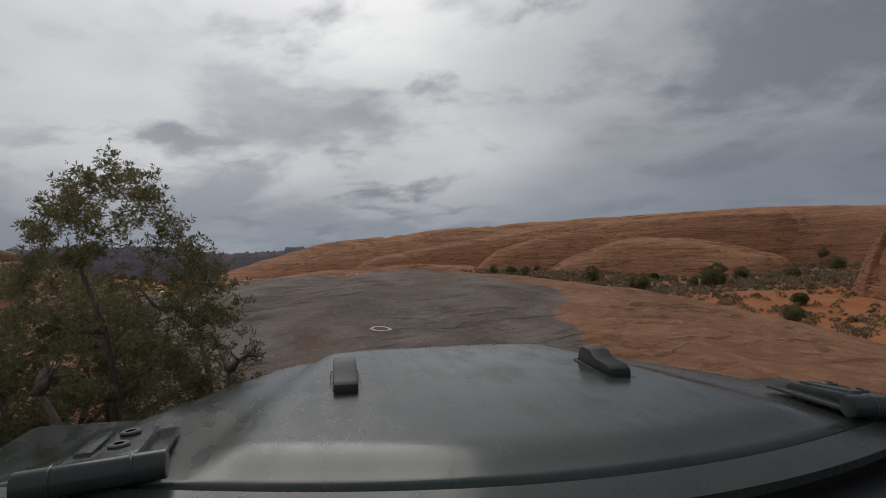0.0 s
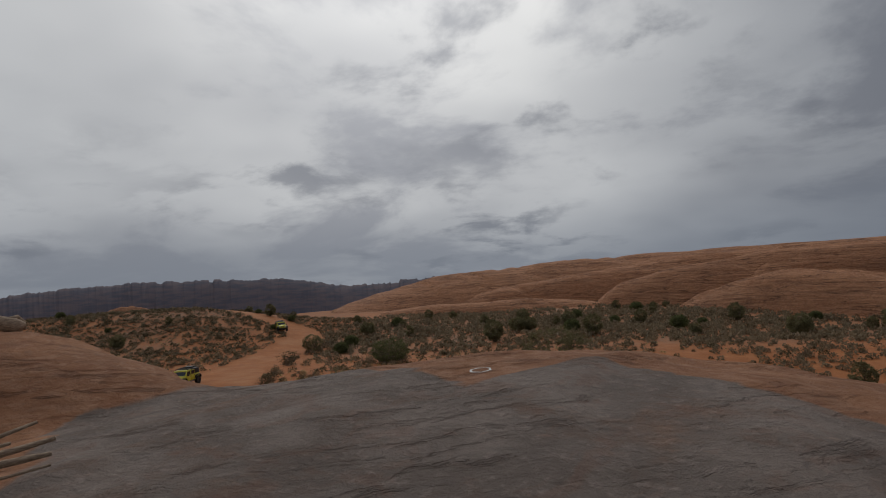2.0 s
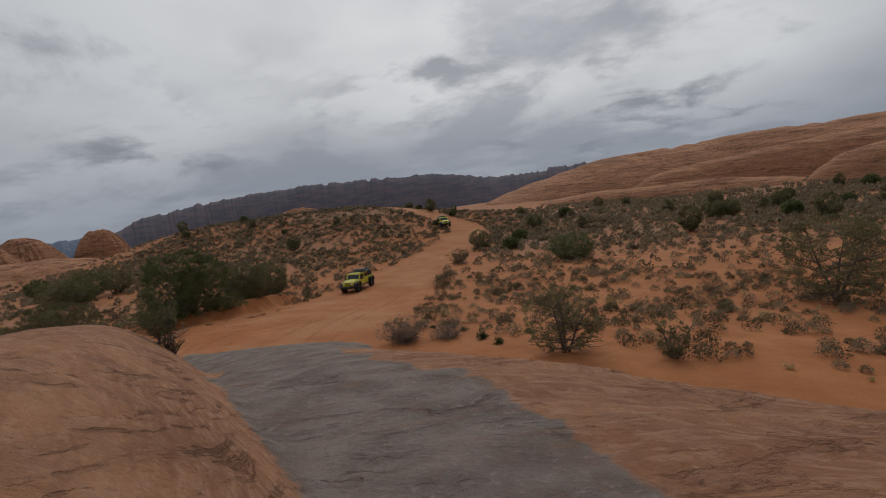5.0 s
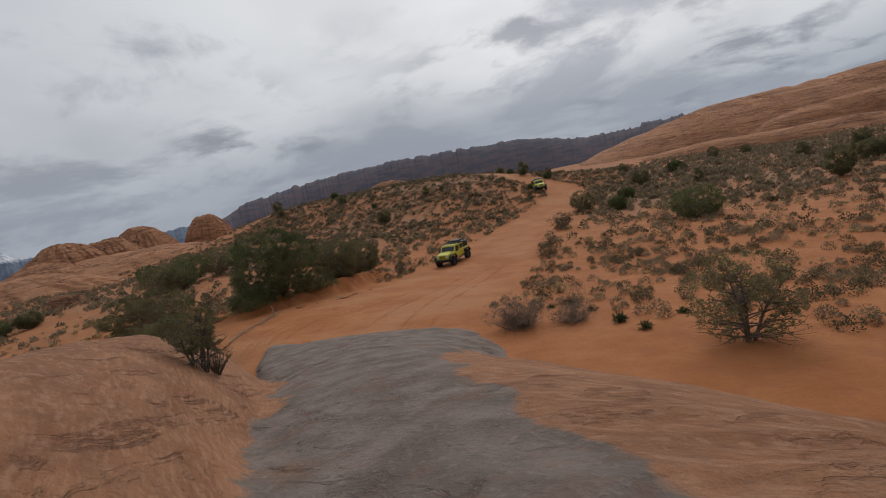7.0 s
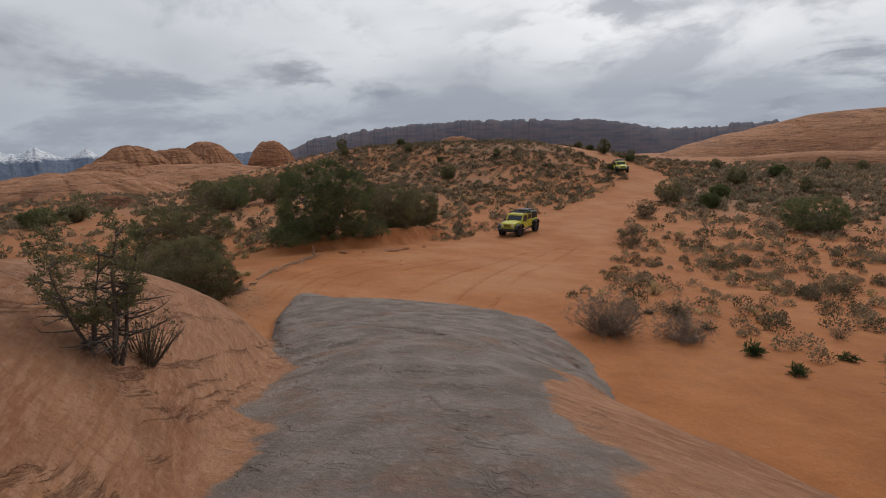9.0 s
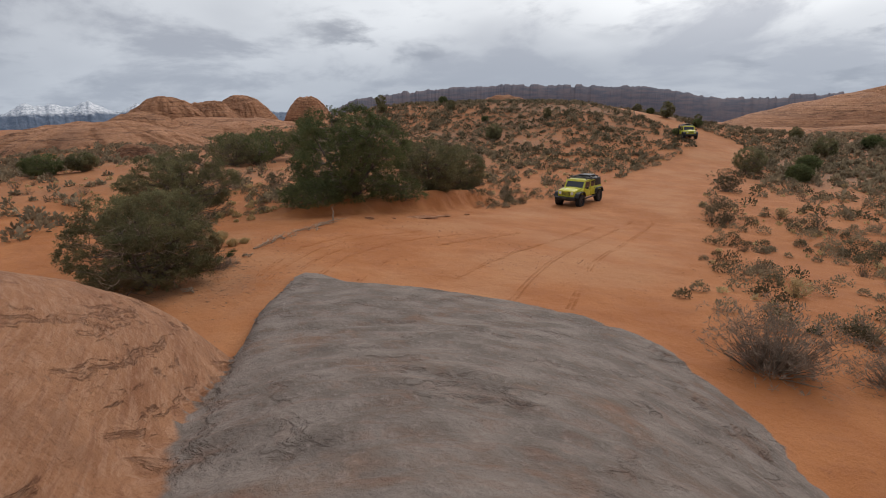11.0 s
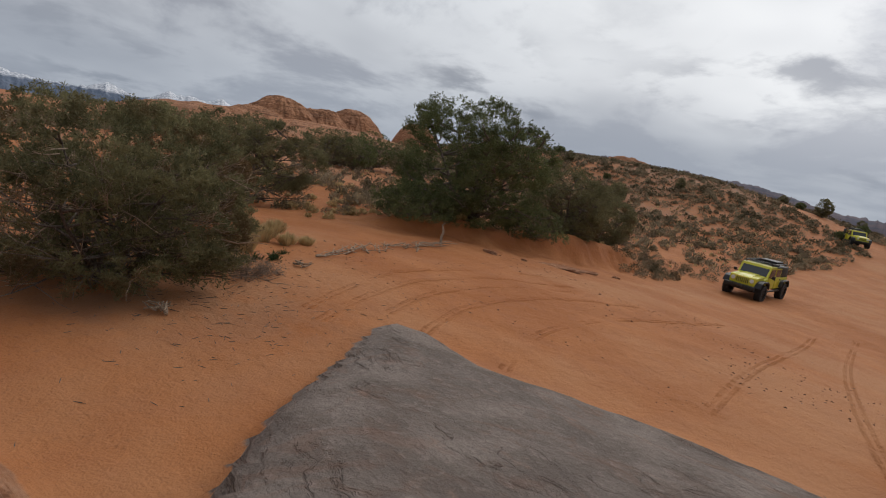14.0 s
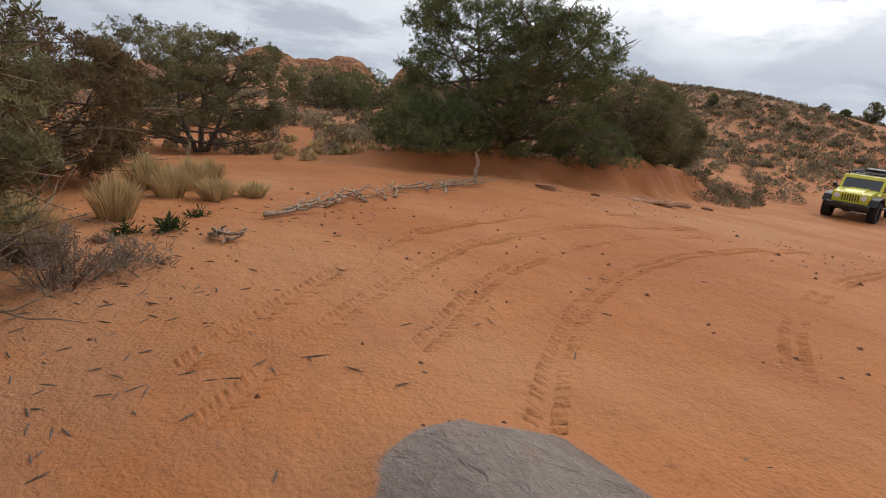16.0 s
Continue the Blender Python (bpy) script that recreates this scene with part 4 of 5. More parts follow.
# Beside the start
set_down(tree("juniper_tree", "ragged dark juniper leaning over the slickrock", "tree", 2.02, 0.84, JUNIPER, 28, 170000, 7, 0.0, 0.008, clump=1.0, bare=0.05, spread=0.22, out=0.3, clear=0.02, dead=50), -1.06, 1.8, 0)
set_down(tree("juniper_tree", "ragged dark juniper thicket", "tree", 1.72, 1.5, JUNIPER, 23, 150000, 7, 0.0, 0.011, clump=1.0, bare=0.05, clear=-0.05, dead=30), -2.0, 2.4, 80)
# On the hump
set_down(tree("juniper_tree", "stunted half-dead juniper rooted in slickrock", "tree", 1.5, 0.9, JUNIPER, 24, 12000, 5, 0.0, 0.017, bare=0.4, dead=40, out=0.22, clear=0.2), -19.45, 21.1, 0)
set_down(shrub("desert_shrub", "twiggy low shrub in a crack of slickrock", "shrub", 0.5, 0.7, DARKBRUSH, 46, 1300, 34, 0.018), -19.75, 21.5)


# ---------------------------------------------------------------- desert brush
def scatter_spots(count, seed, area, keep):
    rnp = np.random.default_rng(seed)
    spots = []
    while len(spots) < count:
        x = rnp.uniform(area[0], area[1], 4000)
        y = rnp.uniform(area[2], area[3], 4000)
        k = keep(x, y) > rnp.uniform(0, 1, 4000)
        spots += list(zip(x[k], y[k]))
    return np.array(spots[:count])


def brush_density(x, y):
    free = (open_sand(x, y) < -0.35) & (rockiness(x, y) < 0.15)
    clumps = sstep(0.3, 0.62, fbm(x * 0.16, y * 0.16, 3, 71))
    hill = bump(x, y, -78, 98, 34, 26, 38)
    near_rock = sstep(36.5, 40.5, y + 0.3 * (x + 20) * (x > -20))
    free = free & ~((x > -46) & (x < -38) & (y > 34) & (y < 49))
    return free * np.clip(0.16 + 0.6 * clumps + 0.8 * hill, 0, 1) * np.maximum(near_rock, sstep(-40, -46, x))


SHRUBS = [shrub("desert_shrub", label, "shrub", h, wd, leaf, 80 + i, int(bl * 1.0), 24, sz * 0.72, 1.0, TWIGS, "low desert shrubs", 0.2, 0.7) for i, (label, h, wd, leaf, bl, sz) in enumerate((
    ("low grey-brown desert shrub on orange sand", 0.5, 0.95, SAGE, 1100, 0.026),
    ("low grey-brown desert shrub on orange sand", 0.42, 0.75, SAGE, 900, 0.024),
    ("dark brown blackbrush mound on orange sand", 0.6, 1.15, DARKBRUSH, 1300, 0.028),
    ("small olive desert shrub on orange sand", 0.34, 0.6, DARKBRUSH, 700, 0.02),
    ("pale dry grass tuft on orange sand", 0.4, 0.5, STRAW, 160, 0.05)))]
spots = scatter_spots(250, 5, (-66, 6, 26, 88), brush_density)
rng = random.Random(9)
for i, (x, y) in enumerate(spots):
    k = rng.choice((0, 0, 1, 1, 2, 2, 3, 3, 4))
    s = rng.uniform(0.75, 1.65)
    m = pose(x, y, z_at(x, y) - 0.02, rng.uniform(-6, 6), rng.uniform(-6, 6), rng.uniform(0, 360)) @ Matrix.Scale(s, 4)
    if i < 5:
        SHRUBS[i].matrix_basis = m
    else:
        c = copy_thing(SHRUBS[k], m)
        c.matrix_basis = m


def brush_field(name, label, leaf, count, seed, area, keep, size, blades, blade):
    """A field of low shrubs too many to count, in one mesh."""
    rnp = np.random.default_rng(seed)
    sp = scatter_spots(count, seed, area, keep)
    z = surface(sp[:, 0], sp[:, 1])
    sc = rnp.uniform(0.55, 1.45, count) * size
    n = count * blades
    g = rnp.normal(size=(n, 3))
    g /= np.linalg.norm(g, axis=1)[:, None]
    g *= rnp.uniform(0.5, 1.0, (n, 1))
    g[:, 2] = np.abs(g[:, 2])
    c = np.repeat(np.c_[sp, z], blades, 0) + g * np.repeat(sc, blades)[:, None] * np.array([0.58, 0.58, 0.62]) + np.array([0, 0, 0.02])
    a = g + rnp.normal(size=(n, 3)) * 0.5 + np.array([0, 0, 0.3])
    a /= np.linalg.norm(a, axis=1)[:, None]
    b = np.cross(a, rnp.normal(size=(n, 3)))
    b /= np.linalg.norm(b, axis=1)[:, None] + 1e-6
    s = blade * rnp.uniform(0.6, 1.4, (n, 1)) * np.repeat(np.sqrt(sc / size), blades)[:, None]
    v = np.stack([c - a * s, c + b * s * 0.55, c + a * s, c - b * s * 0.55], 1).reshape(-1, 3)
    low = np.repeat(z, blades * 4) - 0.03
    v[:, 2] = np.maximum(v[:, 2], low)
    i = np.arange(n) * 4
    tagged(new(name, quads_mesh(name, v, np.stack([i, i + 1, i + 2, i + 3], -1), leaf)), label, "desert brush", kind="stuff")


brush_field("brush_field", "many low grey-brown shrubs over sandy hillside", SAGE, 1900, 21, (-110, 40, 62, 130), brush_density, 0.78, 80, 0.075)
brush_field("brush_field", "many low pale brown shrubs on near sand", SAGE, 620, 41, (-62, 12, 34, 62), brush_density, 0.6, 240, 0.034)
brush_field("brush_field", "many low olive shrubs on near sand", DARKBRUSH, 380, 42, (-62, 12, 34, 62), brush_density, 0.7, 260, 0.036)
brush_field("brush_field", "many dark low shrubs over sandy flat", DARKBRUSH, 900, 22, (-110, 50, 62, 130), brush_density, 0.82, 80, 0.078)


def hill_density(x, y):
    return (open_sand(x, y) < -0.3) * sstep(0.12, 0.5, bump(x, y, -76, 99, 36, 27, 38)) * (0.3 + 0.7 * sstep(0.32, 0.55, fbm(x * 0.2, y * 0.2, 3, 73)))


brush_field("brush_field", "dense grey and olive shrubs covering the hill", DARKBRUSH, 1000, 27, (-130, -38, 62, 135), hill_density, 0.72, 44, 0.1)
brush_field("brush_field", "dense pale grey shrubs covering the hill", SAGE, 2000, 28, (-130, -38, 62, 135), hill_density, 0.62, 44, 0.09)
brush_field("grass_field", "scattered pale dry grass and litter on sand", STRAW, 900, 23, (-75, 20, 26, 90), brush_density, 0.26, 22, 0.07)


def glade_density(x, y):
    return (open_sand(x, y) < -0.2) * bump(x, y, -53, 37.5, 9, 4.0, 20) * (0.2 + 0.8 * sstep(0.35, 0.6, fbm(x * 0.4, y * 0.4, 3, 81)))


brush_field("grass_field", "pale dry grass tufts on the sandy slope behind the trees", STRAW, 170, 45, (-66, -43, 32, 44), glade_density, 0.34, 60, 0.07)


def flat_density(x, y):
    band = sstep(72, 88, y + 0.12 * x) * sstep(175, 140, y - 0.5 * np.abs(x)) * sstep(-46, -34, x + 0.1 * (y - 80))
    return band * (0.35 + 0.65 * sstep(0.35, 0.6, fbm(x * 0.07, y * 0.07, 3, 77))) * (open_sand(x, y) < -0.5)


brush_field("brush_field", "dense grey-green brush along the foot of the ridge", SAGE, 6400, 24, (-50, 110, 70, 165), flat_density, 1.0, 26, 0.22)


def start_flat(x, y):
    return sstep(12, 22, x) * sstep(8, 20, y + 0.4 * x) * sstep(95, 60, y) * (rockiness(x, y) < 0.1) * (0.3 + 0.7 * sstep(0.35, 0.6, fbm(x * 0.12, y * 0.12, 3, 78)))


brush_field("brush_field", "many low brown shrubs on the sandy flat beside slickrock", SAGE, 1500, 25, (8, 90, 10, 95), start_flat, 0.75, 60, 0.1)


def west_density(x, y):
    return sstep(-44, -54, x) * sstep(96, 60, y) * (0.25 + 0.75 * sstep(0.35, 0.6, fbm(x * 0.1, y * 0.1, 3, 79)))


brush_field("brush_field", "grey brush on the slope below the sandstone domes", SAGE, 1900, 26, (-125, -44, 20, 96), west_density, 0.75, 46, 0.12)

# Junipers too far to tell their limbs, each still a tree
FAR_TREES = [tree("juniper_tree", "dark round juniper below the slickrock ridge", "tree", h, wd, leaf, 120 + i, 2400, 3, 0.1, 0.12, spread=0.34, group="junipers along the ridge foot") for i, (h, wd, leaf) in enumerate(((2.6, 3.0, JUNIPER), (3.2, 2.8, JUNIPER), (1.9, 2.6, PINYON)))]
spots = scatter_spots(70, 31, (-40, 100, 84, 150), lambda x, y: sstep(82, 92, y + 0.1 * x) * sstep(160, 130, y - 0.3 * np.abs(x)))
spots = np.concatenate([spots, [(-90, 92.4), (-79.4, 89.7), (-71.3, 82.8), (-72, 96.1), (-54.3, 103.2), (-44.4, 123), (-62, 116), (-66, 118), (-70, 121), (-58, 119), (-56, 114), (-104, 88), (-110, 92), (-98, 98), (14, 34), (20, 40), (27, 44), (34, 52), (22, 52), (40, 60)]])
for i, (x, y) in enumerate(spots):
    m = pose(x, y, z_at(x, y) - 0.05, 0, 0, rng.uniform(0, 360)) @ Matrix.Scale(rng.uniform(0.55, 1.15) * (0.75 if i >= 70 else 1), 4)
    if i < 3:
        FAR_TREES[i].matrix_basis = m
    else:
        copy_thing(FAR_TREES[i % 3], m).matrix_basis = m


# ---------------------------------------------------------------- the yellow off-road cars
def ring(bm, r, width, y=0.0, x=0.0, z=0.0, segs=28, inner=0.0, bevel=0.03):
    """A wheel-like ring about the x axis."""
    prof = [(inner, -width / 2), (r - bevel, -width / 2), (r, -width / 2 + bevel), (r, width / 2 - bevel), (r - bevel, width / 2), (inner, width / 2)]
    loops = []
    for k in range(segs):
        t = 2 * math.pi * k / segs
        loops.append([bm.verts.new((x + w_, y + q * math.cos(t), z + q * math.sin(t))) for q, w_ in prof])
    for k in range(segs):
        a, b = loops[k], loops[(k + 1) % segs]
        for j in range(len(prof) - 1):
            bm.faces.new((a[j], a[j + 1], b[j + 1], b[j]))


def slab(bm, outline, x0, x1):
    """A plate with a y-z outline between two x values."""
    a = [bm.verts.new((x0, y, z)) for y, z in outline]
    b = [bm.verts.new((x1, y, z)) for y, z in outline]
    n = len(outline)
    for k in range(n):
        bm.faces.new((a[k], a[(k + 1) % n], b[(k + 1) % n], b[k]))
    bm.faces.new(a[::-1])
    bm.faces.new(b)
    bmesh.ops.recalc_face_normals(bm, faces=bm.faces)


def soften(bm, offset):
    bmesh.ops.bevel(bm, geom=[e for e in bm.edges if len(e.link_faces) == 2 and e.calc_face_angle(0) > 0.5], offset=offset, segments=2, affect="EDGES", profile=0.6)


def wheel(thing, x, y, z, r, side):
    bm = bmesh.new()
    ring(bm, r, 0.3, y, x, z, 32, r * 0.55, 0.05)
    for k in range(32):
        t = 2 * math.pi * k / 32
        for sx in (-1, 1):
            box(bm, 0, 0, 0, 0.13, 0.055, 0.03, 0, pose(x + sx * 0.085, y, z, degrees_of(t + 0.05 * sx)) @ pose(0, 0, r))
    ty = part("wheel", bm, TYRE, thing, "knobbly black off-road tyre on a dark rim")
    bm = bmesh.new()
    ring(bm, r * 0.57, 0.2, y, x + side * 0.02, z, 24, r * 0.4, 0.02)
    for k in range(8):
        box(bm, 0, 0, 0, 0.05, 0.055, r * 0.42, 0.0, pose(x + side * 0.08, y, z, 45 * k) @ pose(0, 0, r * 0.27))
    ring(bm, r * 0.15, 0.2, y, x + side * 0.03, z, 16, 0.0, 0.02)
    part("rim", bm, STEEL, ty, "dark alloy rim")
    return ty


def degrees_of(t):
    return math.degrees(t)


def off_road_car(label, lit=False):
    """A boxy four-door off-road car, nose towards -y, wheels on z = 0."""
    car = tagged(new("off_road_car"), label, "car", "yellow off-road cars")
    W, R = 0.78, 0.44
    bm = bmesh.new()
    slab(bm, [(-1.25, 0.62), (-1.25, 1.12), (-0.95, 1.2), (1.95, 1.2), (1.98, 0.66), (1.85, 0.6)], -W, W)
    soften(bm, 0.035)
    part("body", bm, YELLOW, car, "yellow painted body tub")
    bm = bmesh.new()
    slab(bm, [(-2.05, 0.78), (-2.05, 1.12), (-1.98, 1.19), (-0.92, 1.27), (-0.92, 0.9)], -0.66, 0.66)
    soften(bm, 0.045)
    slab(bm, [(-1.85, 1.19), (-1.75, 1.235), (-0.98, 1.3), (-0.98, 1.2)], -0.34, 0.34)
    part("bonnet", bm, YELLOW, car, "yellow bonnet with a raised centre")
    bm = bmesh.new()
    box(bm, 0, -2.07, 0.96, 1.26, 0.09, 0.42, 0.035)
    gr = part("grille", bm, YELLOW, car)
    for k in range(7):
        bm = bmesh.new()
        box(bm, -0.27 + 0.09 * k, -2.118, 0.97, 0.045, 0.02, 0.26, 0.008)
        part("slot", bm, BLACK, gr, "dark grille slot")
    for sx in (-1, 1):
        bm = bmesh.new()
        ring(bm, 0.105, 0.05, 0, 0, 0, 24, 0.0, 0.015)
        bmesh.ops.transform(bm, matrix=pose(sx * 0.46, -2.12, 1.0, 0, 0, 90), verts=bm.verts)
        part("headlight", bm, LAMP, car, "round clear headlight")
        bm = bmesh.new()
        box(bm, sx * 0.72, -1.92, 0.98, 0.1, 0.05, 0.06, 0.01)
        part("turn_signal", bm, LAMP, car, "small lamp on the wing")
    bm = bmesh.new()
    box(bm, 0, -2.28, 0.66, 1.5, 0.24, 0.2, 0.04)
    box(bm, 0, -2.2, 0.56, 0.9, 0.2, 0.12, 0.03)
    part("front_bumper", bm, BLACK, car, "black steel front bumper")
    bm = bmesh.new()
    box(bm, 0, -2.42, 0.7, 0.34, 0.06, 0.1, 0.02)
    part("winch_fairlead", bm, STEEL, car)
    bm = bmesh.new()
    box(bm, 0, 2.06, 0.66, 1.5, 0.18, 0.18, 0.04)
    part("rear_bumper", bm, BLACK, car, "black rear bumper")
    for sx in (-1, 1):
        for y0 in (-1.5, 1.42):
            bm = bmesh.new()
            slab(bm, [(y0 - 0.66, 0.72), (y0 - 0.5, 0.98), (y0 - 0.3, 1.06), (y0 + 0.34, 1.06), (y0 + 0.52, 0.96), (y0 + 0.66, 0.66), (y0 + 0.58, 0.66), (y0 + 0.46, 0.9), (y0 + 0.3, 0.98), (y0 - 0.28, 0.98), (y0 - 0.44, 0.92), (y0 - 0.58, 0.7)], sx * 0.64, sx * 0.95)
            soften(bm, 0.015)
            part("fender_flare", bm, BLACK, car, "black plastic fender flare")
            wheel(car, sx * 0.8, y0, R, R, sx)
        bm = bmesh.new()
        box(bm, sx * 0.84, -0.02, 0.52, 0.1, 1.75, 0.09, 0.03)
        part("side_step", bm, BLACK, car, "black side step")
        for y0, y1 in ((-0.86, 0.08), (0.1, 0.9)):
            bm = bmesh.new()
            slab(bm, [(y0 + 0.02, 0.66), (y0 + 0.02, 1.2), (y1 - 0.02, 1.2), (y1 - 0.02, 0.66)], sx * (W - 0.01), sx * (W + 0.018))
            soften(bm, 0.01)
            dr = part("door", bm, YELLOW, car)
            bm = bmesh.new()
            box(bm, sx * (W + 0.04), y1 - 0.15, 1.1, 0.035, 0.16, 0.045, 0.01)
            part("door_handle", bm, BLACK, dr, "black handle")
            bm = bmesh.new()
            lean = 0.18 if y0 < -0.5 else 0.0
            slab(bm, [(y0 + 0.02, 1.2), (y0 + 0.02 + lean, 1.7), (y1 - 0.02, 1.7), (y1 - 0.02, 1.2)], sx * (W - 0.09), sx * (W - 0.02))
            part("window_frame", bm, YELLOW, car, "yellow window frame")
            bm = bmesh.new()
            slab(bm, [(y0 + 0.08, 1.24), (y0 + 0.07 + lean, 1.65), (y1 - 0.08, 1.65), (y1 - 0.08, 1.24)], sx * (W - 0.1), sx * (W - 0.013))
            part("side_window", bm, GLASS, car, "dark side window")
        bm = bmesh.new()
        slab(bm, [(0.92, 1.2), (0.92, 1.72), (1.84, 1.7), (1.95, 1.2)], sx * (W - 0.1), sx * (W - 0.025))
        soften(bm, 0.02)
        part("rear_quarter", bm, BLACK, car, "black soft top side")
        bm = bmesh.new()
        box(bm, sx * 0.97, -0.74, 1.28, 0.16, 0.09, 0.16, 0.03)
        box(bm, sx * 0.85, -0.72, 1.24, 0.16, 0.04, 0.04, 0.01)
        part("mirror", bm, BLACK, car, "black door mirror")
        bm = bmesh.new()
        box(bm, sx * 0.7, 1.99, 1.05, 0.12, 0.05, 0.2, 0.015)
        part("tail_light", bm, plain_red(), car, "red tail light")
    bm = bmesh.new()
    for sx in (-1, 1):
        slab(bm, [(-0.95, 1.2), (-0.62, 1.74), (-0.54, 1.74), (-0.86, 1.2)], sx * 0.66, sx * 0.76)
    slab(bm, [(-0.67, 1.66), (-0.62, 1.76), (-0.52, 1.76), (-0.57, 1.66)], -0.76, 0.76)
    slab(bm, [(-0.97, 1.18), (-0.93, 1.25), (-0.84, 1.25), (-0.86, 1.18)], -0.76, 0.76)
    part("windscreen_frame", bm, YELLOW, car)
    bm = bmesh.new()
    slab(bm, [(-0.925, 1.24), (-0.65, 1.68), (-0.63, 1.68), (-0.9, 1.24)], -0.67, 0.67)
    part("windscreen", bm, GLASS, car, "dark sloping windscreen")
    bm = bmesh.new()
    box(bm, 0, -0.22, 1.75, 1.5, 0.72, 0.05, 0.02)
    part("roof", bm, YELLOW, car, "yellow front roof panel")
    bm = bmesh.new()
    box(bm, 0, 1.0, 1.735, 1.48, 1.74, 0.06, 0.025)
    box(bm, 0, 1.86, 1.45, 1.4, 0.06, 0.52, 0.02)
    part("soft_top", bm, BLACK, car, "black soft top")
    bm = bmesh.new()
    for sx in (-1, 1):
        box(bm, sx * 0.66, 0.55, 1.9, 0.05, 2.1, 0.05, 0.012)
        for y in (-0.35, 0.55, 1.45):
            box(bm, sx * 0.66, y, 1.83, 0.04, 0.05, 0.13)
    for k in range(8):
        box(bm, 0, -0.42 + 0.28 * k, 1.895, 1.3, 0.05, 0.03)
    rk = part("roof_rack", bm, BLACK, car, "black slatted roof rack")
    bm = bmesh.new()
    box(bm, 0.1, 0.95, 1.96, 0.9, 0.9, 0.1, 0.04)
    part("load", bm, BLACK, rk, "dark bundle strapped to the rack")
    bm = bmesh.new()
    ring(bm, 0.42, 0.26, 0, 0, 0, 28, 0.1, 0.05)
    bmesh.ops.transform(bm, matrix=pose(0, 2.13, 1.15, 0, 0, 90), verts=bm.verts)
    part("spare_wheel", bm, TYRE, car, "black spare wheel")
    bm = bmesh.new()
    box(bm, 0, -0.1, 0.55, 0.9, 3.6, 0.16, 0.02)
    for y0 in (-1.5, 1.42):
        box(bm, 0, y0, R, 1.4, 0.12, 0.12, 0.03)
    part("chassis", bm, BLACK, car, "dark frame and axles")
    return car


RED = plain("red_lens", (0.3, 0.01, 0.01), 0.25)


def plain_red():
    return RED


first_car = off_road_car("yellow four-door off-road car parked on sand, black roof rack")
first_car.matrix_basis = pose(-41.0, 58.3, z_at(-41.0, 58.3) - 0.02, 0, 0, 7)
second = copy_thing(first_car, pose(-52.6, 102.6, z_at(-52.6, 102.6) - 0.02, 0, 0, 38))
tagged(second, "yellow off-road car coming over the crest of the hill")


# ---------------------------------------------------------------- dead wood, posts, stones, grass
def dead_branch(name, label, lines, r, seed, category="branch", sides=7):
    """Bleached wood about the origin: crooked tapering pieces."""
    rg = random.Random(seed)
    thing = tagged(new(name), label, category)
    for (x0, y0, z0), (x1, y1, z1), k in lines:
        n = 7
        v, f = [], []
        pts = [Vector((x0 + (x1 - x0) * i / n + rg.uniform(-1, 1) * r * 0.9, y0 + (y1 - y0) * i / n + rg.uniform(-1, 1) * r * 0.9, z0 + (z1 - z0) * i / n + rg.uniform(-0.5, 1) * r * 0.6)) for i in range(n + 1)]
        tube(v, f, pts, [r * k * (1.0 - 0.085 * i + rg.uniform(-0.12, 0.12)) for i in range(n + 1)], sides)
        under(thing, "stick" if len(lines) > 1 else "stake", mesh_of("stick", v, f, DEADWOOD, True))
    return thing


rg = random.Random(77)
ax, ay, bx, by = -37.9, 32.4, -40.9, 37.3
for i in range(12):
    u = i / 11
    x, y = ax + (bx - ax) * u + rg.uniform(-0.15, 0.15), ay + (by - ay) * u
    turn = math.degrees(math.atan2(by - ay, bx - ax)) + rg.uniform(-48, 48)
    size = rg.uniform(0.3, 0.75)
    b = dead_branch("dead_branch", "bleached crooked dead branch lying on sand", [((-size, 0, 0.03), (size, 0.05, 0.05), 1.0), ((0.0, 0, 0.05), (size * 0.6, 0.28, 0.1), 0.6), ((-0.2, 0, 0.05), (-size * 0.8, -0.22, 0.08), 0.5), ((0.2, 0.03, 0.05), (size * 1.1, -0.2, 0.16), 0.5), ((-0.4, 0, 0.04), (0.1, 0.3, 0.06), 0.45), ((-0.1, 0.1, 0.04), (size * 0.7, 0.12, 0.12), 0.8)], rg.uniform(0.016, 0.028), 200 + i)
    tagged(b, group="row of dead branches")
    b.matrix_basis = pose(x, y, z_at(x, y) + 0.01, 0, 0, turn)
b = dead_branch("wooden_post", "short weathered wooden stake at the branch row", [((0, 0, -0.1), (-0.05, 0.02, 0.74), 1.0)], 0.06, 220, "post")
b.matrix_basis = pose(-41.1, 37.5, z_at(-41.1, 37.5), 0, 0, 0)
b = dead_branch("wooden_post", "short pale stake before the old juniper", [((0, 0, -0.1), (0.02, 0.0, 0.85), 1.0)], 0.06, 221, "post")
b.matrix_basis = pose(-47.6, 32.7, z_at(-47.6, 32.7), 0, 0, 0)
rg = random.Random(91)
b = dead_branch("dead_branch", "tangled heap of bleached dead juniper wood on slickrock", [((rg.uniform(-0.9, 0.2), rg.uniform(-0.35, 0.2), 0.05 + 0.2 * rg.random()), (rg.uniform(0.1, 1.1), rg.uniform(-0.3, 0.5), 0.06 + 0.5 * rg.random()), rg.uniform(0.5, 1.5)) for _ in range(13)], 0.032, 231, "branch", 7)
b.matrix_basis = pose(-5.2, 7.4, z_at(-5.2, 7.4), 0, 0, 40)
rg = random.Random(61)
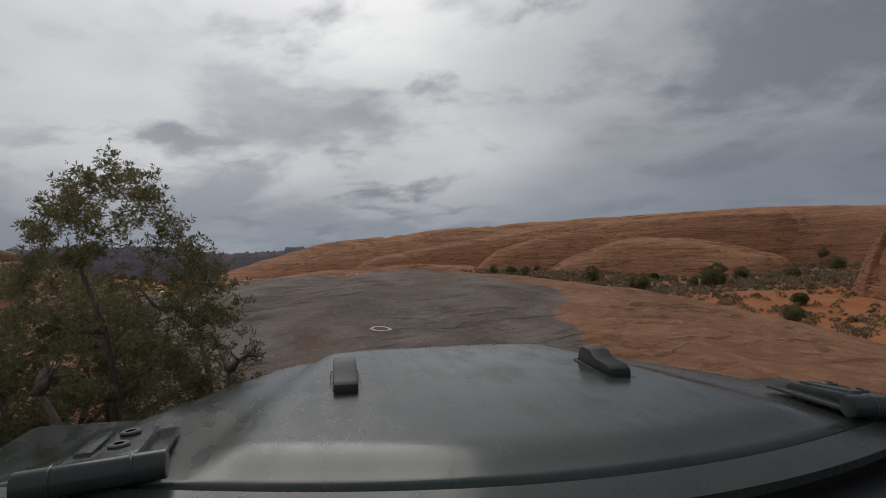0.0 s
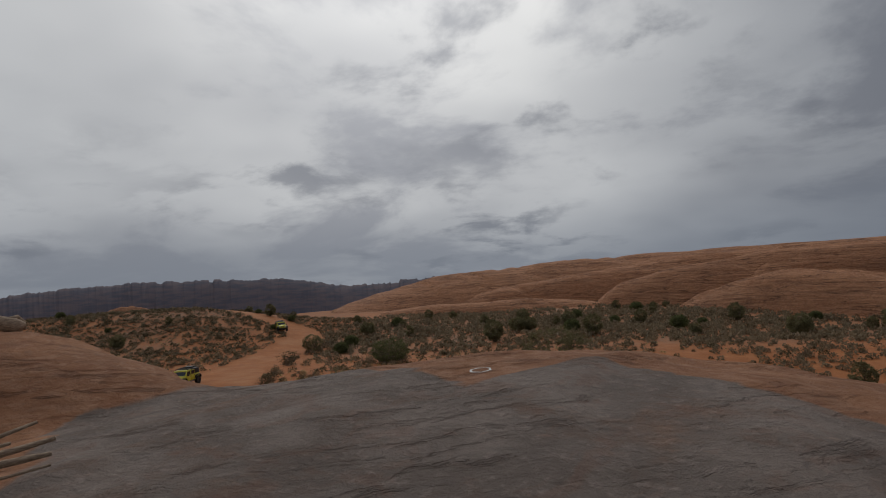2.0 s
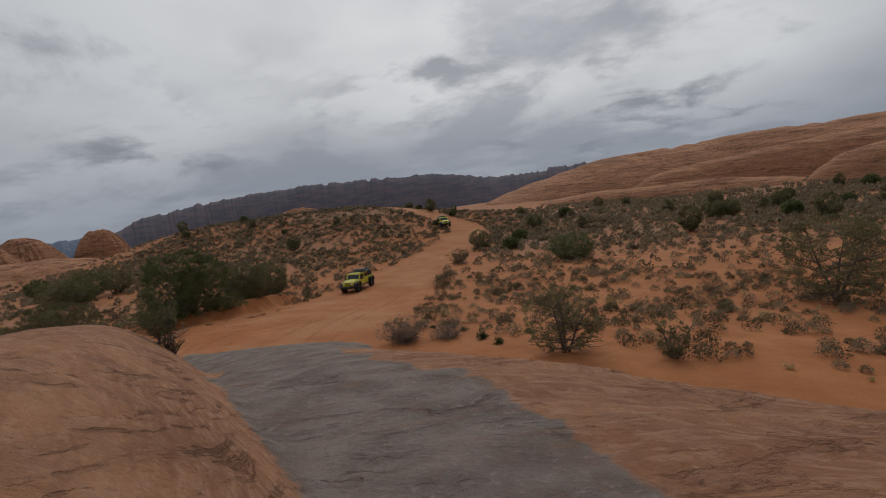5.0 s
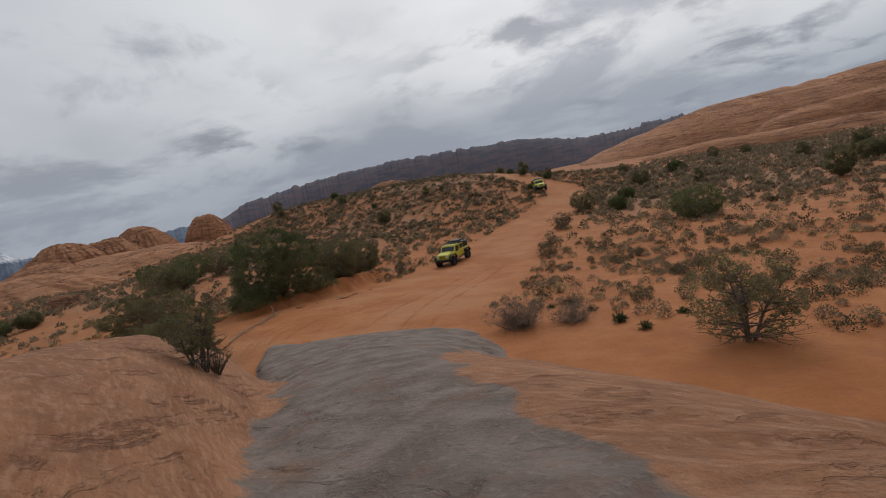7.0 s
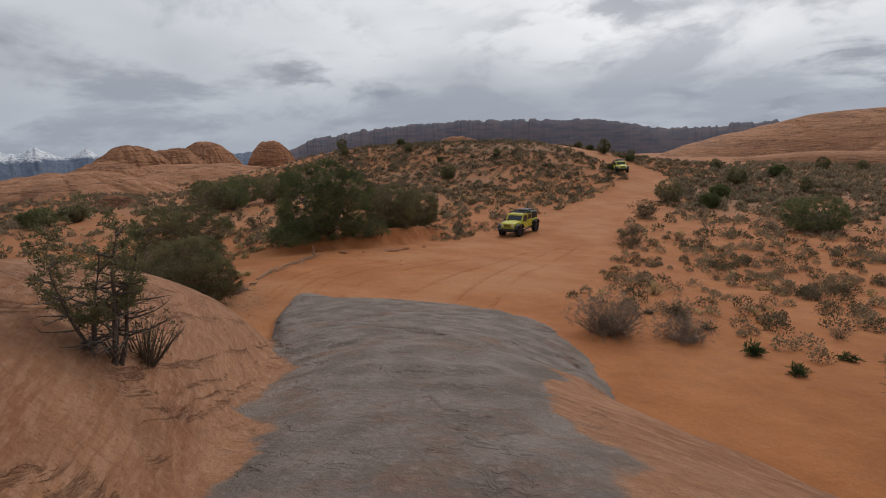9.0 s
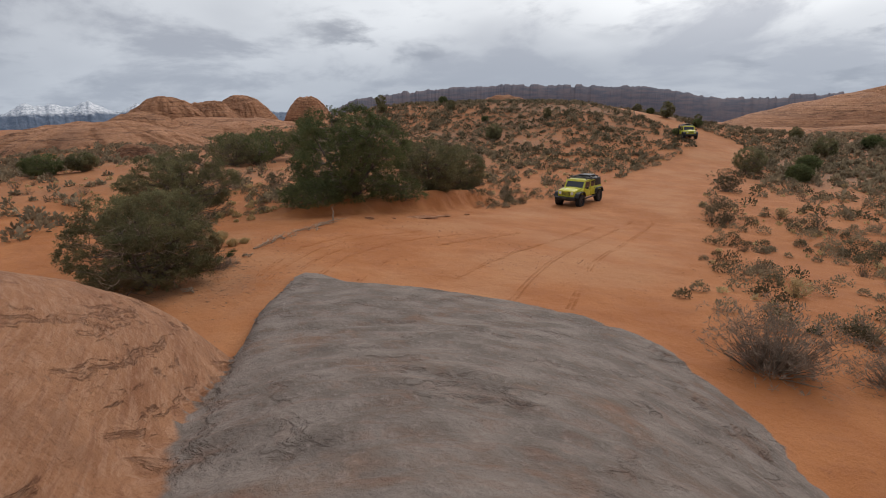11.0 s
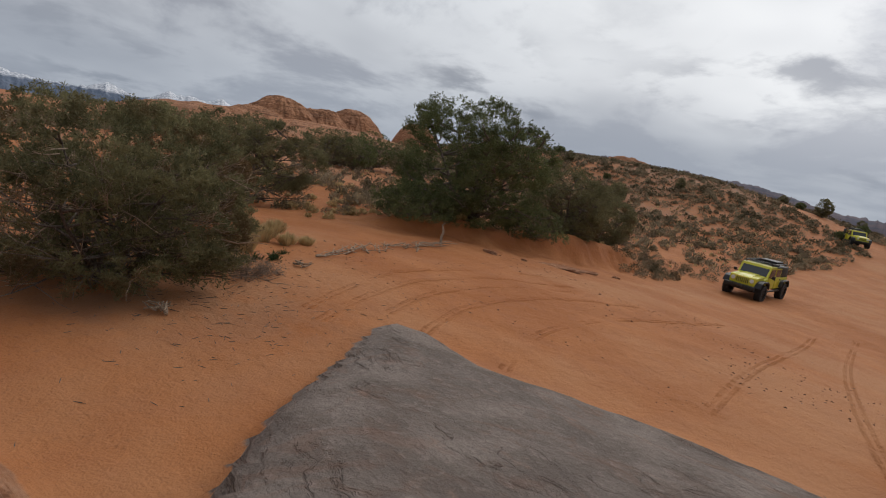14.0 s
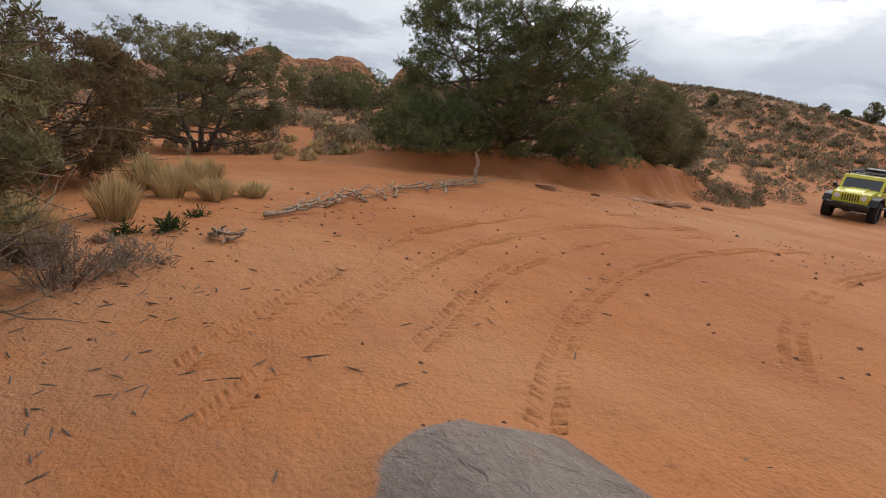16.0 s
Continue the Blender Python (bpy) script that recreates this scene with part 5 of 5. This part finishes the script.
b = dead_branch("root_stump", "gnarled heap of brown roots on sand", [((rg.uniform(-0.25, 0.1), rg.uniform(-0.15, 0.15), 0.02 + 0.08 * rg.random()), (rg.uniform(-0.1, 0.35), rg.uniform(-0.2, 0.2), 0.02 + 0.14 * rg.random()), rg.uniform(0.5, 1.3)) for _ in range(16)], 0.02, 222, "stump", 6)
b.matrix_basis = pose(-36.9, 31.4, z_at(-36.9, 31.4), 0, 0, 30)
roots = copy_thing(b, pose(-34.5, 28.6, z_at(-34.5, 28.6), 0, 0, 200))
tagged(roots, "gnarled dark roots washed out beside the juniper")
v, f = [], []
tube(v, f, [(0.05, 0, 0.06), (-0.06, 0, 0.1), (-0.2, 0.01, 0.15), (-0.36, 0.0, 0.23), (-0.52, -0.02, 0.3), (-0.68, 0, 0.36), (-0.82, 0.03, 0.36), (-0.98, 0.04, 0.27), (-1.15, 0.02, 0.16), (-1.4, 0, 0.04), (-1.7, 0, -0.02)], [0.1, 0.125, 0.12, 0.095, 0.08, 0.075, 0.075, 0.07, 0.06, 0.05, 0.03], 12)
tube(v, f, [(-0.12, 0.02, 0.2), (0.0, 0.06, 0.23), (0.08, 0.1, 0.14), (0.1, 0.1, 0.02)], [0.05, 0.045, 0.04, 0.03], 8)
tube(v, f, [(-0.75, 0, 0.3), (-0.78, -0.05, 0.24), (-0.8, -0.06, 0.2)], [0.03, 0.022, 0.012], 6)
tube(v, f, [(-0.85, 0.05, 0.36), (-1.05, 0.12, 0.27), (-1.35, 0.2, 0.12)], [0.05, 0.035, 0.015], 7)
b = tagged(new("driftwood_log", mesh_of("driftwood_log", v, f, DEADWOOD, True)), "thick bleached dead juniper limb arched on slickrock", "log")
b.matrix_basis = pose(-9.3, 12.1, z_at(-9.3, 12.1) + 0.0, 0, 0, 62)


def stone(label, sx, sy, sz, seed):
    bm = bmesh.new()
    bmesh.ops.create_icosphere(bm, subdivisions=3, radius=1.0)
    for q in bm.verts:
        n = noise.noise(q.co * 1.3 + Vector((seed * 3.1, 0, 0))) * 0.35 + noise.noise(q.co * 3.5 + Vector((seed, 5, 0))) * 0.12
        q.co *= 1 + n
        q.co.z = max(min(q.co.z, 0.75), -0.5)
        q.co = Vector((q.co.x * sx, q.co.y * sy, q.co.z * sz))
    me_ = bpy.data.meshes.new("stone")
    bm.to_mesh(me_)
    bm.free()
    me_.materials.append(SLICKROCK)
    return tagged(new("stone", me_), label, "stone")


for i, (x, y, sx, sy, sz, turn, label) in enumerate((
        (-40.95, 39.5, 0.3, 0.14, 0.12, 20, "small pale flat stone by the road"),
        (-40.2, 42.2, 0.95, 0.4, 0.1, 60, "pale sandstone slab half sunk in the road edge"),
        (-40.4, 44.0, 0.5, 0.2, 0.09, 80, "narrow pale stone below the cut bank"),
        (-40.4, 40.6, 0.12, 0.1, 0.08, 0, "small loose stone on sand"),
        (-40.9, 46.4, 0.18, 0.12, 0.09, 0, "small loose stone on sand"),
        (-37.2, 30.4, 0.1, 0.08, 0.06, 0, "small loose stone on sand"))):
    st = stone(label, sx, sy, sz, i + 1)
    st.matrix_basis = pose(x, y, z_at(x, y) + sz * 0.2, 0, 0, turn)


def grass_tuft(label, high, wide, count, seed, leaf=STRAW, group="dry grass clumps"):
    rnp = np.random.default_rng(seed)
    a = rnp.uniform(0, 2 * np.pi, count)
    o = rnp.uniform(0.05, 1, count) ** 0.7
    root = np.stack([np.cos(a) * o * wide * 0.22, np.sin(a) * o * wide * 0.22, np.full(count, -0.03)], 1)
    tip = np.stack([np.cos(a) * o * wide * 0.55, np.sin(a) * o * wide * 0.55, high * (1.05 - 0.45 * o) * rnp.uniform(0.7, 1.1, count)], 1)
    midp = (root + tip) / 2 + np.array([0, 0, 0.12]) * high
    side = np.stack([-np.sin(a + 0.4), np.cos(a + 0.4), np.zeros(count)], 1) * 0.006
    v = np.stack([root - side, root + side, midp + side, midp - side, tip], 1).reshape(-1, 3)
    i = np.arange(count) * 5
    quads = np.stack([i, i + 1, i + 2, i + 3], -1)
    tris = np.stack([i + 3, i + 2, i + 4], -1)
    me_ = mesh_of("grass_clump", v, quads.tolist() + tris.tolist(), leaf)
    return tagged(new("grass_clump", me_), label, "grass", group)


for i, (x, y, h, wd) in enumerate(((-38.0, 30.55, 0.5, 0.6), (-39.1, 31.2, 0.4, 0.55), (-39.7, 31.5, 0.45, 0.7), (-38.9, 31.7, 0.3, 0.6), (-39.0, 32.2, 0.22, 0.5), (-37.1, 29.8, 0.55, 0.7), (-36.7, 29.5, 0.5, 0.6), (-39.8, 31.0, 0.5, 0.7), (-40.4, 31.9, 0.35, 0.6), (-36.9, 29.9, 0.4, 0.6))):
    g = grass_tuft("clump of tall pale dry grass on sand", h * 1.1, wd * 1.1, 420, 300 + i)
    g.matrix_basis = pose(x, y, z_at(x, y), 0, 0, 40 * i)
for i, (x, y, h, wd) in enumerate(((-36.1, 30.1, 0.5, 1.0), (-36.4, 30.5, 0.25, 0.8), (-36.7, 29.9, 0.3, 0.6))):
    set_down(shrub("dry_weed", "dry grey branching weed on orange sand", "weed", h, wd, TWIGS, 320 + i, 110, 40, 0.016, 2.0, bend=0.26, thin=0.55), x, y, 70 * i)
for i, (x, y, s) in enumerate(((-37.4, 30.95, 0.16), (-37.4, 30.6, 0.13), (-37.9, 31.3, 0.12), (-17.6, 36.4, 0.3), (-16.4, 35.4, 0.25), (-19.4, 38.0, 0.22), (-15.6, 37.6, 0.25), (-21.6, 38.6, 0.2))):
    set_down(shrub("green_herb", "small green leafy herb on bare sand", "herb", s, s * 1.8, HERB, 330 + i, 60, 7, s * 0.22, 1.6, HERB, "small green herbs"), x, y, 33 * i)

# Twigs and bark litter on the sand
rnp = np.random.default_rng(8)
v, f = [], []
place = np.concatenate([np.array([-36.2, 30.6]) + rnp.normal(size=(230, 2)) * np.array([1.9, 1.5]), np.array([-33, 38]) + rnp.uniform(-8, 8, (70, 2)), np.array([-34.6, 29.4]) + rnp.normal(size=(260, 2)) * np.array([1.5, 1.0])])
place = place[rockiness(place[:, 0], place[:, 1]) < 0.4]
for (x, y), z in zip(place, surface(place[:, 0], place[:, 1]) + 0.004):
    a, l = rnp.uniform(0, 2 * math.pi), rnp.uniform(0.012, 0.06) * (2.2 if rnp.uniform() > 0.93 else 1)
    tube(v, f, [(x - math.cos(a) * l, y - math.sin(a) * l, z), (x, y, z + 0.001), (x + math.cos(a) * l, y + math.sin(a) * l, z)], [0.003, 0.005, 0.002], 4)
tagged(new("twig_litter", mesh_of("twig_litter", v, f, BARK)), "scattered small twigs and bark on sand", "litter", kind="stuff")


# Clods and bits of bark kicked about on the driven sand
rnp = np.random.default_rng(18)
v, f = [], []
heaps = [(rnp.uniform(-41, -25), rnp.uniform(29.5, 45)) for _ in range(46)]
place = np.array([heaps[i % 46] for i in range(900)]) + rnp.normal(size=(900, 2)) * np.array([0.55, 0.4])
place = place[rockiness(place[:, 0], place[:, 1]) < 0.3]
for (x, y), z in zip(place, surface(place[:, 0], place[:, 1])):
    r = rnp.uniform(0.008, 0.03) * (1.8 if rnp.uniform() > 0.95 else 1)
    a, k = rnp.uniform(0, 6.3), len(v)
    for j in range(5):
        v.append((x + r * math.cos(a + 1.257 * j) * rnp.uniform(0.7, 1.5), y + r * math.sin(a + 1.257 * j) * rnp.uniform(0.7, 1.3), z - 0.006))
    v.append((x + r * 0.2, y, z + r * rnp.uniform(0.5, 0.9)))
    f.extend([(k + j, k + (j + 1) % 5, k + 5) for j in range(5)])
tagged(new("sand_clods", mesh_of("sand_clods", v, f, CLOD)), "dark red clods and bark crumbs on driven sand", "clods", kind="stuff")


# Tyre prints: lugs pressed up out of the sand
def tyre_print(line, seed, gauge=0.24):
    v_, f_ = [], []
    pts = []
    for (x0, y0), (x1, y1), (x2, y2), (x3, y3) in zip([line[0]] + line[:-2], line[:-1], line[1:], line[2:] + [line[-1]]):
        n = max(2, int(math.hypot(x2 - x1, y2 - y1) / 0.075))
        for k in range(n):
            t = k / n
            c = [0.5 * (2 * b + (c_ - a) * t + (2 * a - 5 * b + 4 * c_ - d) * t * t + (3 * b - a - 3 * c_ + d) * t ** 3) for a, b, c_, d in ((x0, x1, x2, x3), (y0, y1, y2, y3))]
            pts.append(c)
    rg_ = random.Random(seed)
    P = np.array(pts)
    D = np.gradient(P, axis=0)
    D /= np.linalg.norm(D, axis=1)[:, None] + 1e-9
    N = np.stack([-D[:, 1], D[:, 0]], 1)
    Z = surface(P[:, 0], P[:, 1])
    K = rockiness(P[:, 0], P[:, 1])
    fade = fbm(P[:, 0] * 0.8, P[:, 1] * 0.8, 3, seed)
    for k in range(len(P)):
        if fade[k] < 0.27 or K[k] > 0.25:
            continue
        for sx in (-1, 1):
            skew = 0.03 * sx + (0.045 if k % 2 else 0)
            c = P[k] + N[k] * sx * gauge * 0.27 + D[k] * skew * 0.3
            a, b = N[k] * gauge * 0.19, D[k] * 0.014
            s0 = len(v_)
            hh = (0.006 + 0.007 * rg_.random()) * min(1.0, 0.25 + (fade[k] - 0.27) * 5)
            bend_ = D[k] * 0.035 * sx
            wob = N[k] * rg_.uniform(-0.008, 0.008)
            for q, zz in ((c - a - b * 2.4 - bend_, -0.006), (c + a - b * 2.4 + bend_, -0.006), (c + a + b * 2.4 + bend_, -0.006), (c - a + b * 2.4 - bend_, -0.006), (c - a * 0.8 - b * 0.4 - bend_ * 0.8, hh), (c + a * 0.8 - b * 0.4 + bend_ * 0.8, hh), (c + a * 0.8 + b * 0.4 + bend_ * 0.8, hh), (c - a * 0.8 + b * 0.4 - bend_ * 0.8, hh)):
                q = q + wob
                v_.append((q[0], q[1], Z[k] + zz))
            f_.extend([(s0 + 4, s0 + 5, s0 + 6, s0 + 7), (s0, s0 + 1, s0 + 5, s0 + 4), (s0 + 1, s0 + 2, s0 + 6, s0 + 5), (s0 + 2, s0 + 3, s0 + 7, s0 + 6), (s0 + 3, s0, s0 + 4, s0 + 7)])
    return v_, f_


v, f = [], []
for i, line in enumerate((
        [(-33.9, 30.7), (-34.8, 31.7), (-35.7, 32.9), (-36.4, 34.4), (-36.9, 36.6), (-37.2, 40.5)],
        [(-32.8, 31.7), (-33.7, 32.7), (-34.5, 33.9), (-35.1, 35.4), (-35.5, 37.6), (-35.8, 41.5)],
        [(-34.5, 30.7), (-35.6, 31.9), (-36.5, 33.1), (-37.3, 34.8), (-37.9, 37.2), (-38.2, 40.5)],
        [(-31.8, 32.6), (-32.7, 33.8), (-33.5, 35.4), (-34.0, 37.4), (-34.4, 40.0), (-34.9, 44.0)],
        [(-34.2, 32.0), (-35.2, 33.4), (-35.9, 35.0), (-36.3, 37.0), (-36.5, 39.0)],
        [(-27.4, 34.2), (-28.7, 36.8), (-30.0, 39.8), (-31.4, 43.6), (-32.8, 48.0), (-34.6, 54.0)],
        [(-26.2, 35.2), (-27.6, 38.0), (-29.1, 41.2), (-30.4, 45.0), (-31.8, 49.4), (-33.6, 55.0)],
        [(-30.2, 35.0), (-31.2, 38.0), (-32.2, 41.6), (-33.4, 46.0), (-35.0, 51.0)])):
    v1, f1 = tyre_print(line, 400 + i)
    f.extend([tuple(q + len(v) for q in face) for face in f1])
    v.extend(v1)
me = mesh_of("tyre_prints", v, f, GROUND, True)
me.attributes.new("road", "FLOAT", "POINT").data.foreach_set("value", np.ones(len(v), np.float32))
tagged(new("tyre_prints", me), "lugged tyre prints pressed in orange sand", "tyre prints", kind="stuff")


# White trail marks on the first slab: hand-drawn outlines of paint
def trail_mark(x, y, size, turn, seed):
    rg_ = random.Random(seed)
    v_, f_ = [], []
    corner = [(1, 0), (0.35, 0.9), (-0.55, 0.85), (-1, 0.05), (-0.45, -0.85), (0.5, -0.8)]
    n = len(corner)
    for (a, b), (c, d) in zip(corner, corner[1:] + corner[:1]):
        for k in range(5):
            u0, u1 = k / 5, (k + 1) / 5
            p0, p1 = ((a + (c - a) * u) * size for u in (u0, u1)), ((b + (d - b) * u) * size for u in (u0, u1))
            (xa, xb), (ya, yb) = p0, p1
            ca, sa = math.cos(radians(turn)), math.sin(radians(turn))
            q = [(x + px * ca - py * sa, y + px * sa + py * ca) for px, py in ((xa, ya), (xb, yb))]
            nx, ny = -(q[1][1] - q[0][1]), q[1][0] - q[0][0]
            l = math.hypot(nx, ny) + 1e-9
            wd = 0.014 * rg_.uniform(0.7, 1.3)
            s0 = len(v_)
            for (px, py), sg in ((q[0], -1), (q[0], 1), (q[1], 1), (q[1], -1)):
                X, Y = px + nx / l * wd * sg, py + ny / l * wd * sg
                v_.append((X, Y, z_at(X, Y) + 0.006))
            f_.append((s0, s0 + 1, s0 + 2, s0 + 3))
    tagged(new("trail_mark", mesh_of("trail_mark", v_, f_, WHITE)), "rough white painted trail mark on dark slickrock", "paint mark", "white trail marks")


trail_mark(-0.75, 6.6, 0.125, 10, 1)
trail_mark(-1.75, 11.0, 0.125, 40, 2)


# ---------------------------------------------------------------- the front of the car that carries the camera, where the drive begins
def nose_of_car():
    """x to the right, y ahead, from the eye behind the windscreen; the bonnet lies 0.29 m below it."""
    car = tagged(new("grey_off_road_car"), "front of a dusty grey off-road car on slickrock", "car")
    car.matrix_basis = pose(0, 0, 1.75, -1.34, 3.78, -0.68) @ pose(0, 0, 0, 0, -0.4, 0) @ pose(0, 0, 0, 0, 0, 12.2)
    cx, top, n, m = 0.34, -0.289, 49, 37

    def skin(s, t):
        half = 0.85 - 0.27 * t - 0.04 * t ** 4
        back, front = 0.655 + 0.25 * s * s, 1.7 - 0.2 * abs(s) ** 3.5
        z = top + 0.016 * float(sstep(0.66, 0.56, abs(s))) * float(sstep(0.0, 0.12, t)) - 0.012 - 0.035 * abs(s) ** 5 - 0.015 * t ** 2 - 0.05 * max(0.0, (t - 0.93) / 0.07) ** 2 - 0.05 * max(0.0, (abs(s) - 0.95) / 0.05) ** 2
        return cx + s * half, back + (front - back) * t, z

    verts = [skin(-1 + 2 * i_ / (n - 1), j_ / (m - 1)) for j_ in range(m) for i_ in range(n)]
    faces = [(j_ * n + i_, j_ * n + i_ + 1, (j_ + 1) * n + i_ + 1, (j_ + 1) * n + i_) for j_ in range(m - 1) for i_ in range(n - 1)]
    low = len(verts)
    verts += [(x, y, z - 0.012) for x, y, z in verts]
    faces += [tuple(q + low for q in reversed(face)) for face in faces]
    rim = list(range(n)) + [j_ * n + n - 1 for j_ in range(1, m)] + [(m - 1) * n + i_ for i_ in range(n - 2, -1, -1)] + [j_ * n for j_ in range(m - 2, 0, -1)]
    faces += [(b, a, a + low, b + low) for a, b in zip(rim, rim[1:] + rim[:1])]
    hood = under(car, "bonnet", mesh_of("bonnet", verts, faces, BONNET, True), "dusty grey-green painted bonnet")
    for sx in (-1, 1):
        bm = bmesh.new()
        slab(bm, [(-0.012, 0.0), (-0.012, 0.006), (0.292, 0.006), (0.292, 0.0)], -0.04, 0.04)
        slab(bm, [(0.0, 0.004), (0.004, 0.03), (0.03, 0.038), (0.13, 0.04), (0.165, 0.058), (0.235, 0.058), (0.262, 0.046), (0.28, 0.004)], -0.031, 0.031)
        soften(bm, 0.007)
        bmesh.ops.transform(bm, matrix=pose(cx + sx * 0.302, 1.1, top - 0.004, 0, 0, -3 - sx * 2) @ Matrix.Diagonal((0.8, 0.72, 0.78, 1)), verts=bm.verts)
        part("bonnet_bumper", bm, BLACK, hood, "black rubber bonnet bumper")
        at = pose(cx + sx * 0.635, 0.83, top - 0.012, -2, sx * 3, -sx * 6)
        bm = bmesh.new()
        slab(bm, [(-0.045, 0.0), (-0.045, 0.008), (0.15, 0.008), (0.165, 0.0)], -0.07, 0.07)
        soften(bm, 0.004)
        bmesh.ops.transform(bm, matrix=at, verts=bm.verts)
        part("hinge_seat", bm, BONNET, hood, "raised pressed seat under the hinge")
        bm = bmesh.new()
        slab(bm, [(-0.05, 0.004), (-0.05, 0.03), (0.02, 0.026), (0.12, 0.022), (0.14, 0.006)], -0.045, 0.045)
        slab(bm, [(-0.03, 0.02), (-0.02, 0.034), (0.1, 0.028), (0.12, 0.02)], -0.036, -0.012)
        soften(bm, 0.006)
        bmesh.ops.transform(bm, matrix=at, verts=bm.verts)
        hg = part("hinge", bm, BONNET, hood, "grey bonnet hinge")
        bm = bmesh.new()
        bmesh.ops.create_cone(bm, segments=24, radius1=0.019, radius2=0.019, depth=0.17, cap_ends=True)
        for k in (-0.045, 0.045):
            bmesh.ops.create_cone(bm, segments=24, radius1=0.0205, radius2=0.0205, depth=0.006, cap_ends=True, matrix=pose(0, 0, k))
        soften(bm, 0.003)
        bmesh.ops.transform(bm, matrix=at @ pose(0, -0.066, 0.016, 0, 90, 0), verts=bm.verts)
        part("barrel", bm, BONNET, hg, "round hinge barrel")
        for x_, y_, z_ in ((0.012, 0.012, 0.028), (0.012, 0.082, 0.026)):
            bm = bmesh.new()
            ring(bm, 0.015, 0.006, 0, 0, 0, 18, 0.007, 0.002)
            bmesh.ops.transform(bm, matrix=at @ pose(x_, y_, z_, 0, 90, 0), verts=bm.verts)
            part("bolt", bm, STEEL, hg, "round socket bolt")
        bm = bmesh.new()
        slab(bm, [(0.6, -0.75), (0.68, -0.47), (0.84, -0.375), (1.34, -0.38), (1.56, -0.5), (1.66, -0.8), (1.6, -0.8), (1.48, -0.58), (1.3, -0.47), (0.9, -0.47), (0.74, -0.75)], cx + sx * 0.66, cx + sx * 0.97)
        soften(bm, 0.02)
        part("fender", bm, BONNET, car, "grey front fender")
        wheel(car, cx + sx * 0.8, 1.12, -1.33, 0.42, sx)
    bm = bmesh.new()
    slab(bm, [(-0.1, -0.46), (-0.1, -0.352), (0.58, -0.342), (0.8, -0.36), (0.86, -0.46)], cx - 1.0, cx + 1.0)
    soften(bm, 0.008)
    cw = part("cowl", bm, BLACK, car, "black plastic cowl below the windscreen")
    for k in range(2):
        for i_ in range(3):
            for j_ in range(2):
                bm = bmesh.new()
                ring(bm, 0.016, 0.006, 0, 0, 0, 6, 0.011, 0.001)
                bmesh.ops.transform(bm, matrix=pose(cx - 0.14 + 0.075 * k + 0.024 * i_ - 0.012 * j_, 0.548 + 0.022 * j_, -0.331, 0, 90, 0), verts=bm.verts)
                part("vent", bm, STEEL, cw, "small honeycomb vent cell")
    bm = bmesh.new()
    for j_ in range(n - 1):
        s0, s1 = -1 + 2 * j_ / (n - 1), -1 + 2 * (j_ + 1) / (n - 1)
        (x0, y0, z0), (x1, y1, z1) = skin(s0, 0), skin(s1, 0)
        ring_ = [bm.verts.new(q) for q in ((x0, y0 - 0.012, z0 - 0.01), (x1, y1 - 0.012, z1 - 0.01), (x1, y1 - 0.07, z1 - 0.02), (x0, y0 - 0.07, z0 - 0.02))]
        bm.faces.new(ring_)
    bmesh.ops.remove_doubles(bm, verts=bm.verts, dist=0.0005)
    bmesh.ops.solidify(bm, geom=bm.faces[:], thickness=0.015)
    part("scuttle", bm, BONNET, car, "narrow painted strip behind the bonnet")
    for x_, y_, turn, long_ in ((0.95, 0.5, 31, 0.62), (1.02, 0.43, 34, 0.55)):
        bm = bmesh.new()
        box(bm, 0, 0, 0, long_, 0.016, 0.02, 0.005, pose(x_, y_, -0.3, 0, -3, turn))
        part("wiper", bm, BLACK, car, "black wiper arm")
    bm = bmesh.new()
    box(bm, cx, 1.66, -0.62, 1.0, 0.1, 0.5, 0.04)
    gr = part("grille", bm, BONNET, car, "grey grille panel")
    for k in range(7):
        bm = bmesh.new()
        box(bm, cx - 0.27 + 0.09 * k, 1.712, -0.62, 0.045, 0.02, 0.32, 0.008)
        part("slot", bm, BLACK, gr, "dark grille slot")
    bm = bmesh.new()
    box(bm, cx, 1.86, -1.0, 1.5, 0.2, 0.2, 0.04)
    part("front_bumper", bm, BLACK, car, "black front bumper")
    bm = bmesh.new()
    box(bm, cx, 0.95, -0.84, 0.9, 1.4, 0.8, 0.04)
    box(bm, cx, 1.12, -1.33, 1.5, 0.12, 0.12, 0.03)
    part("chassis", bm, BLACK, car, "dark frame, engine bay and axle")


nose_of_car()
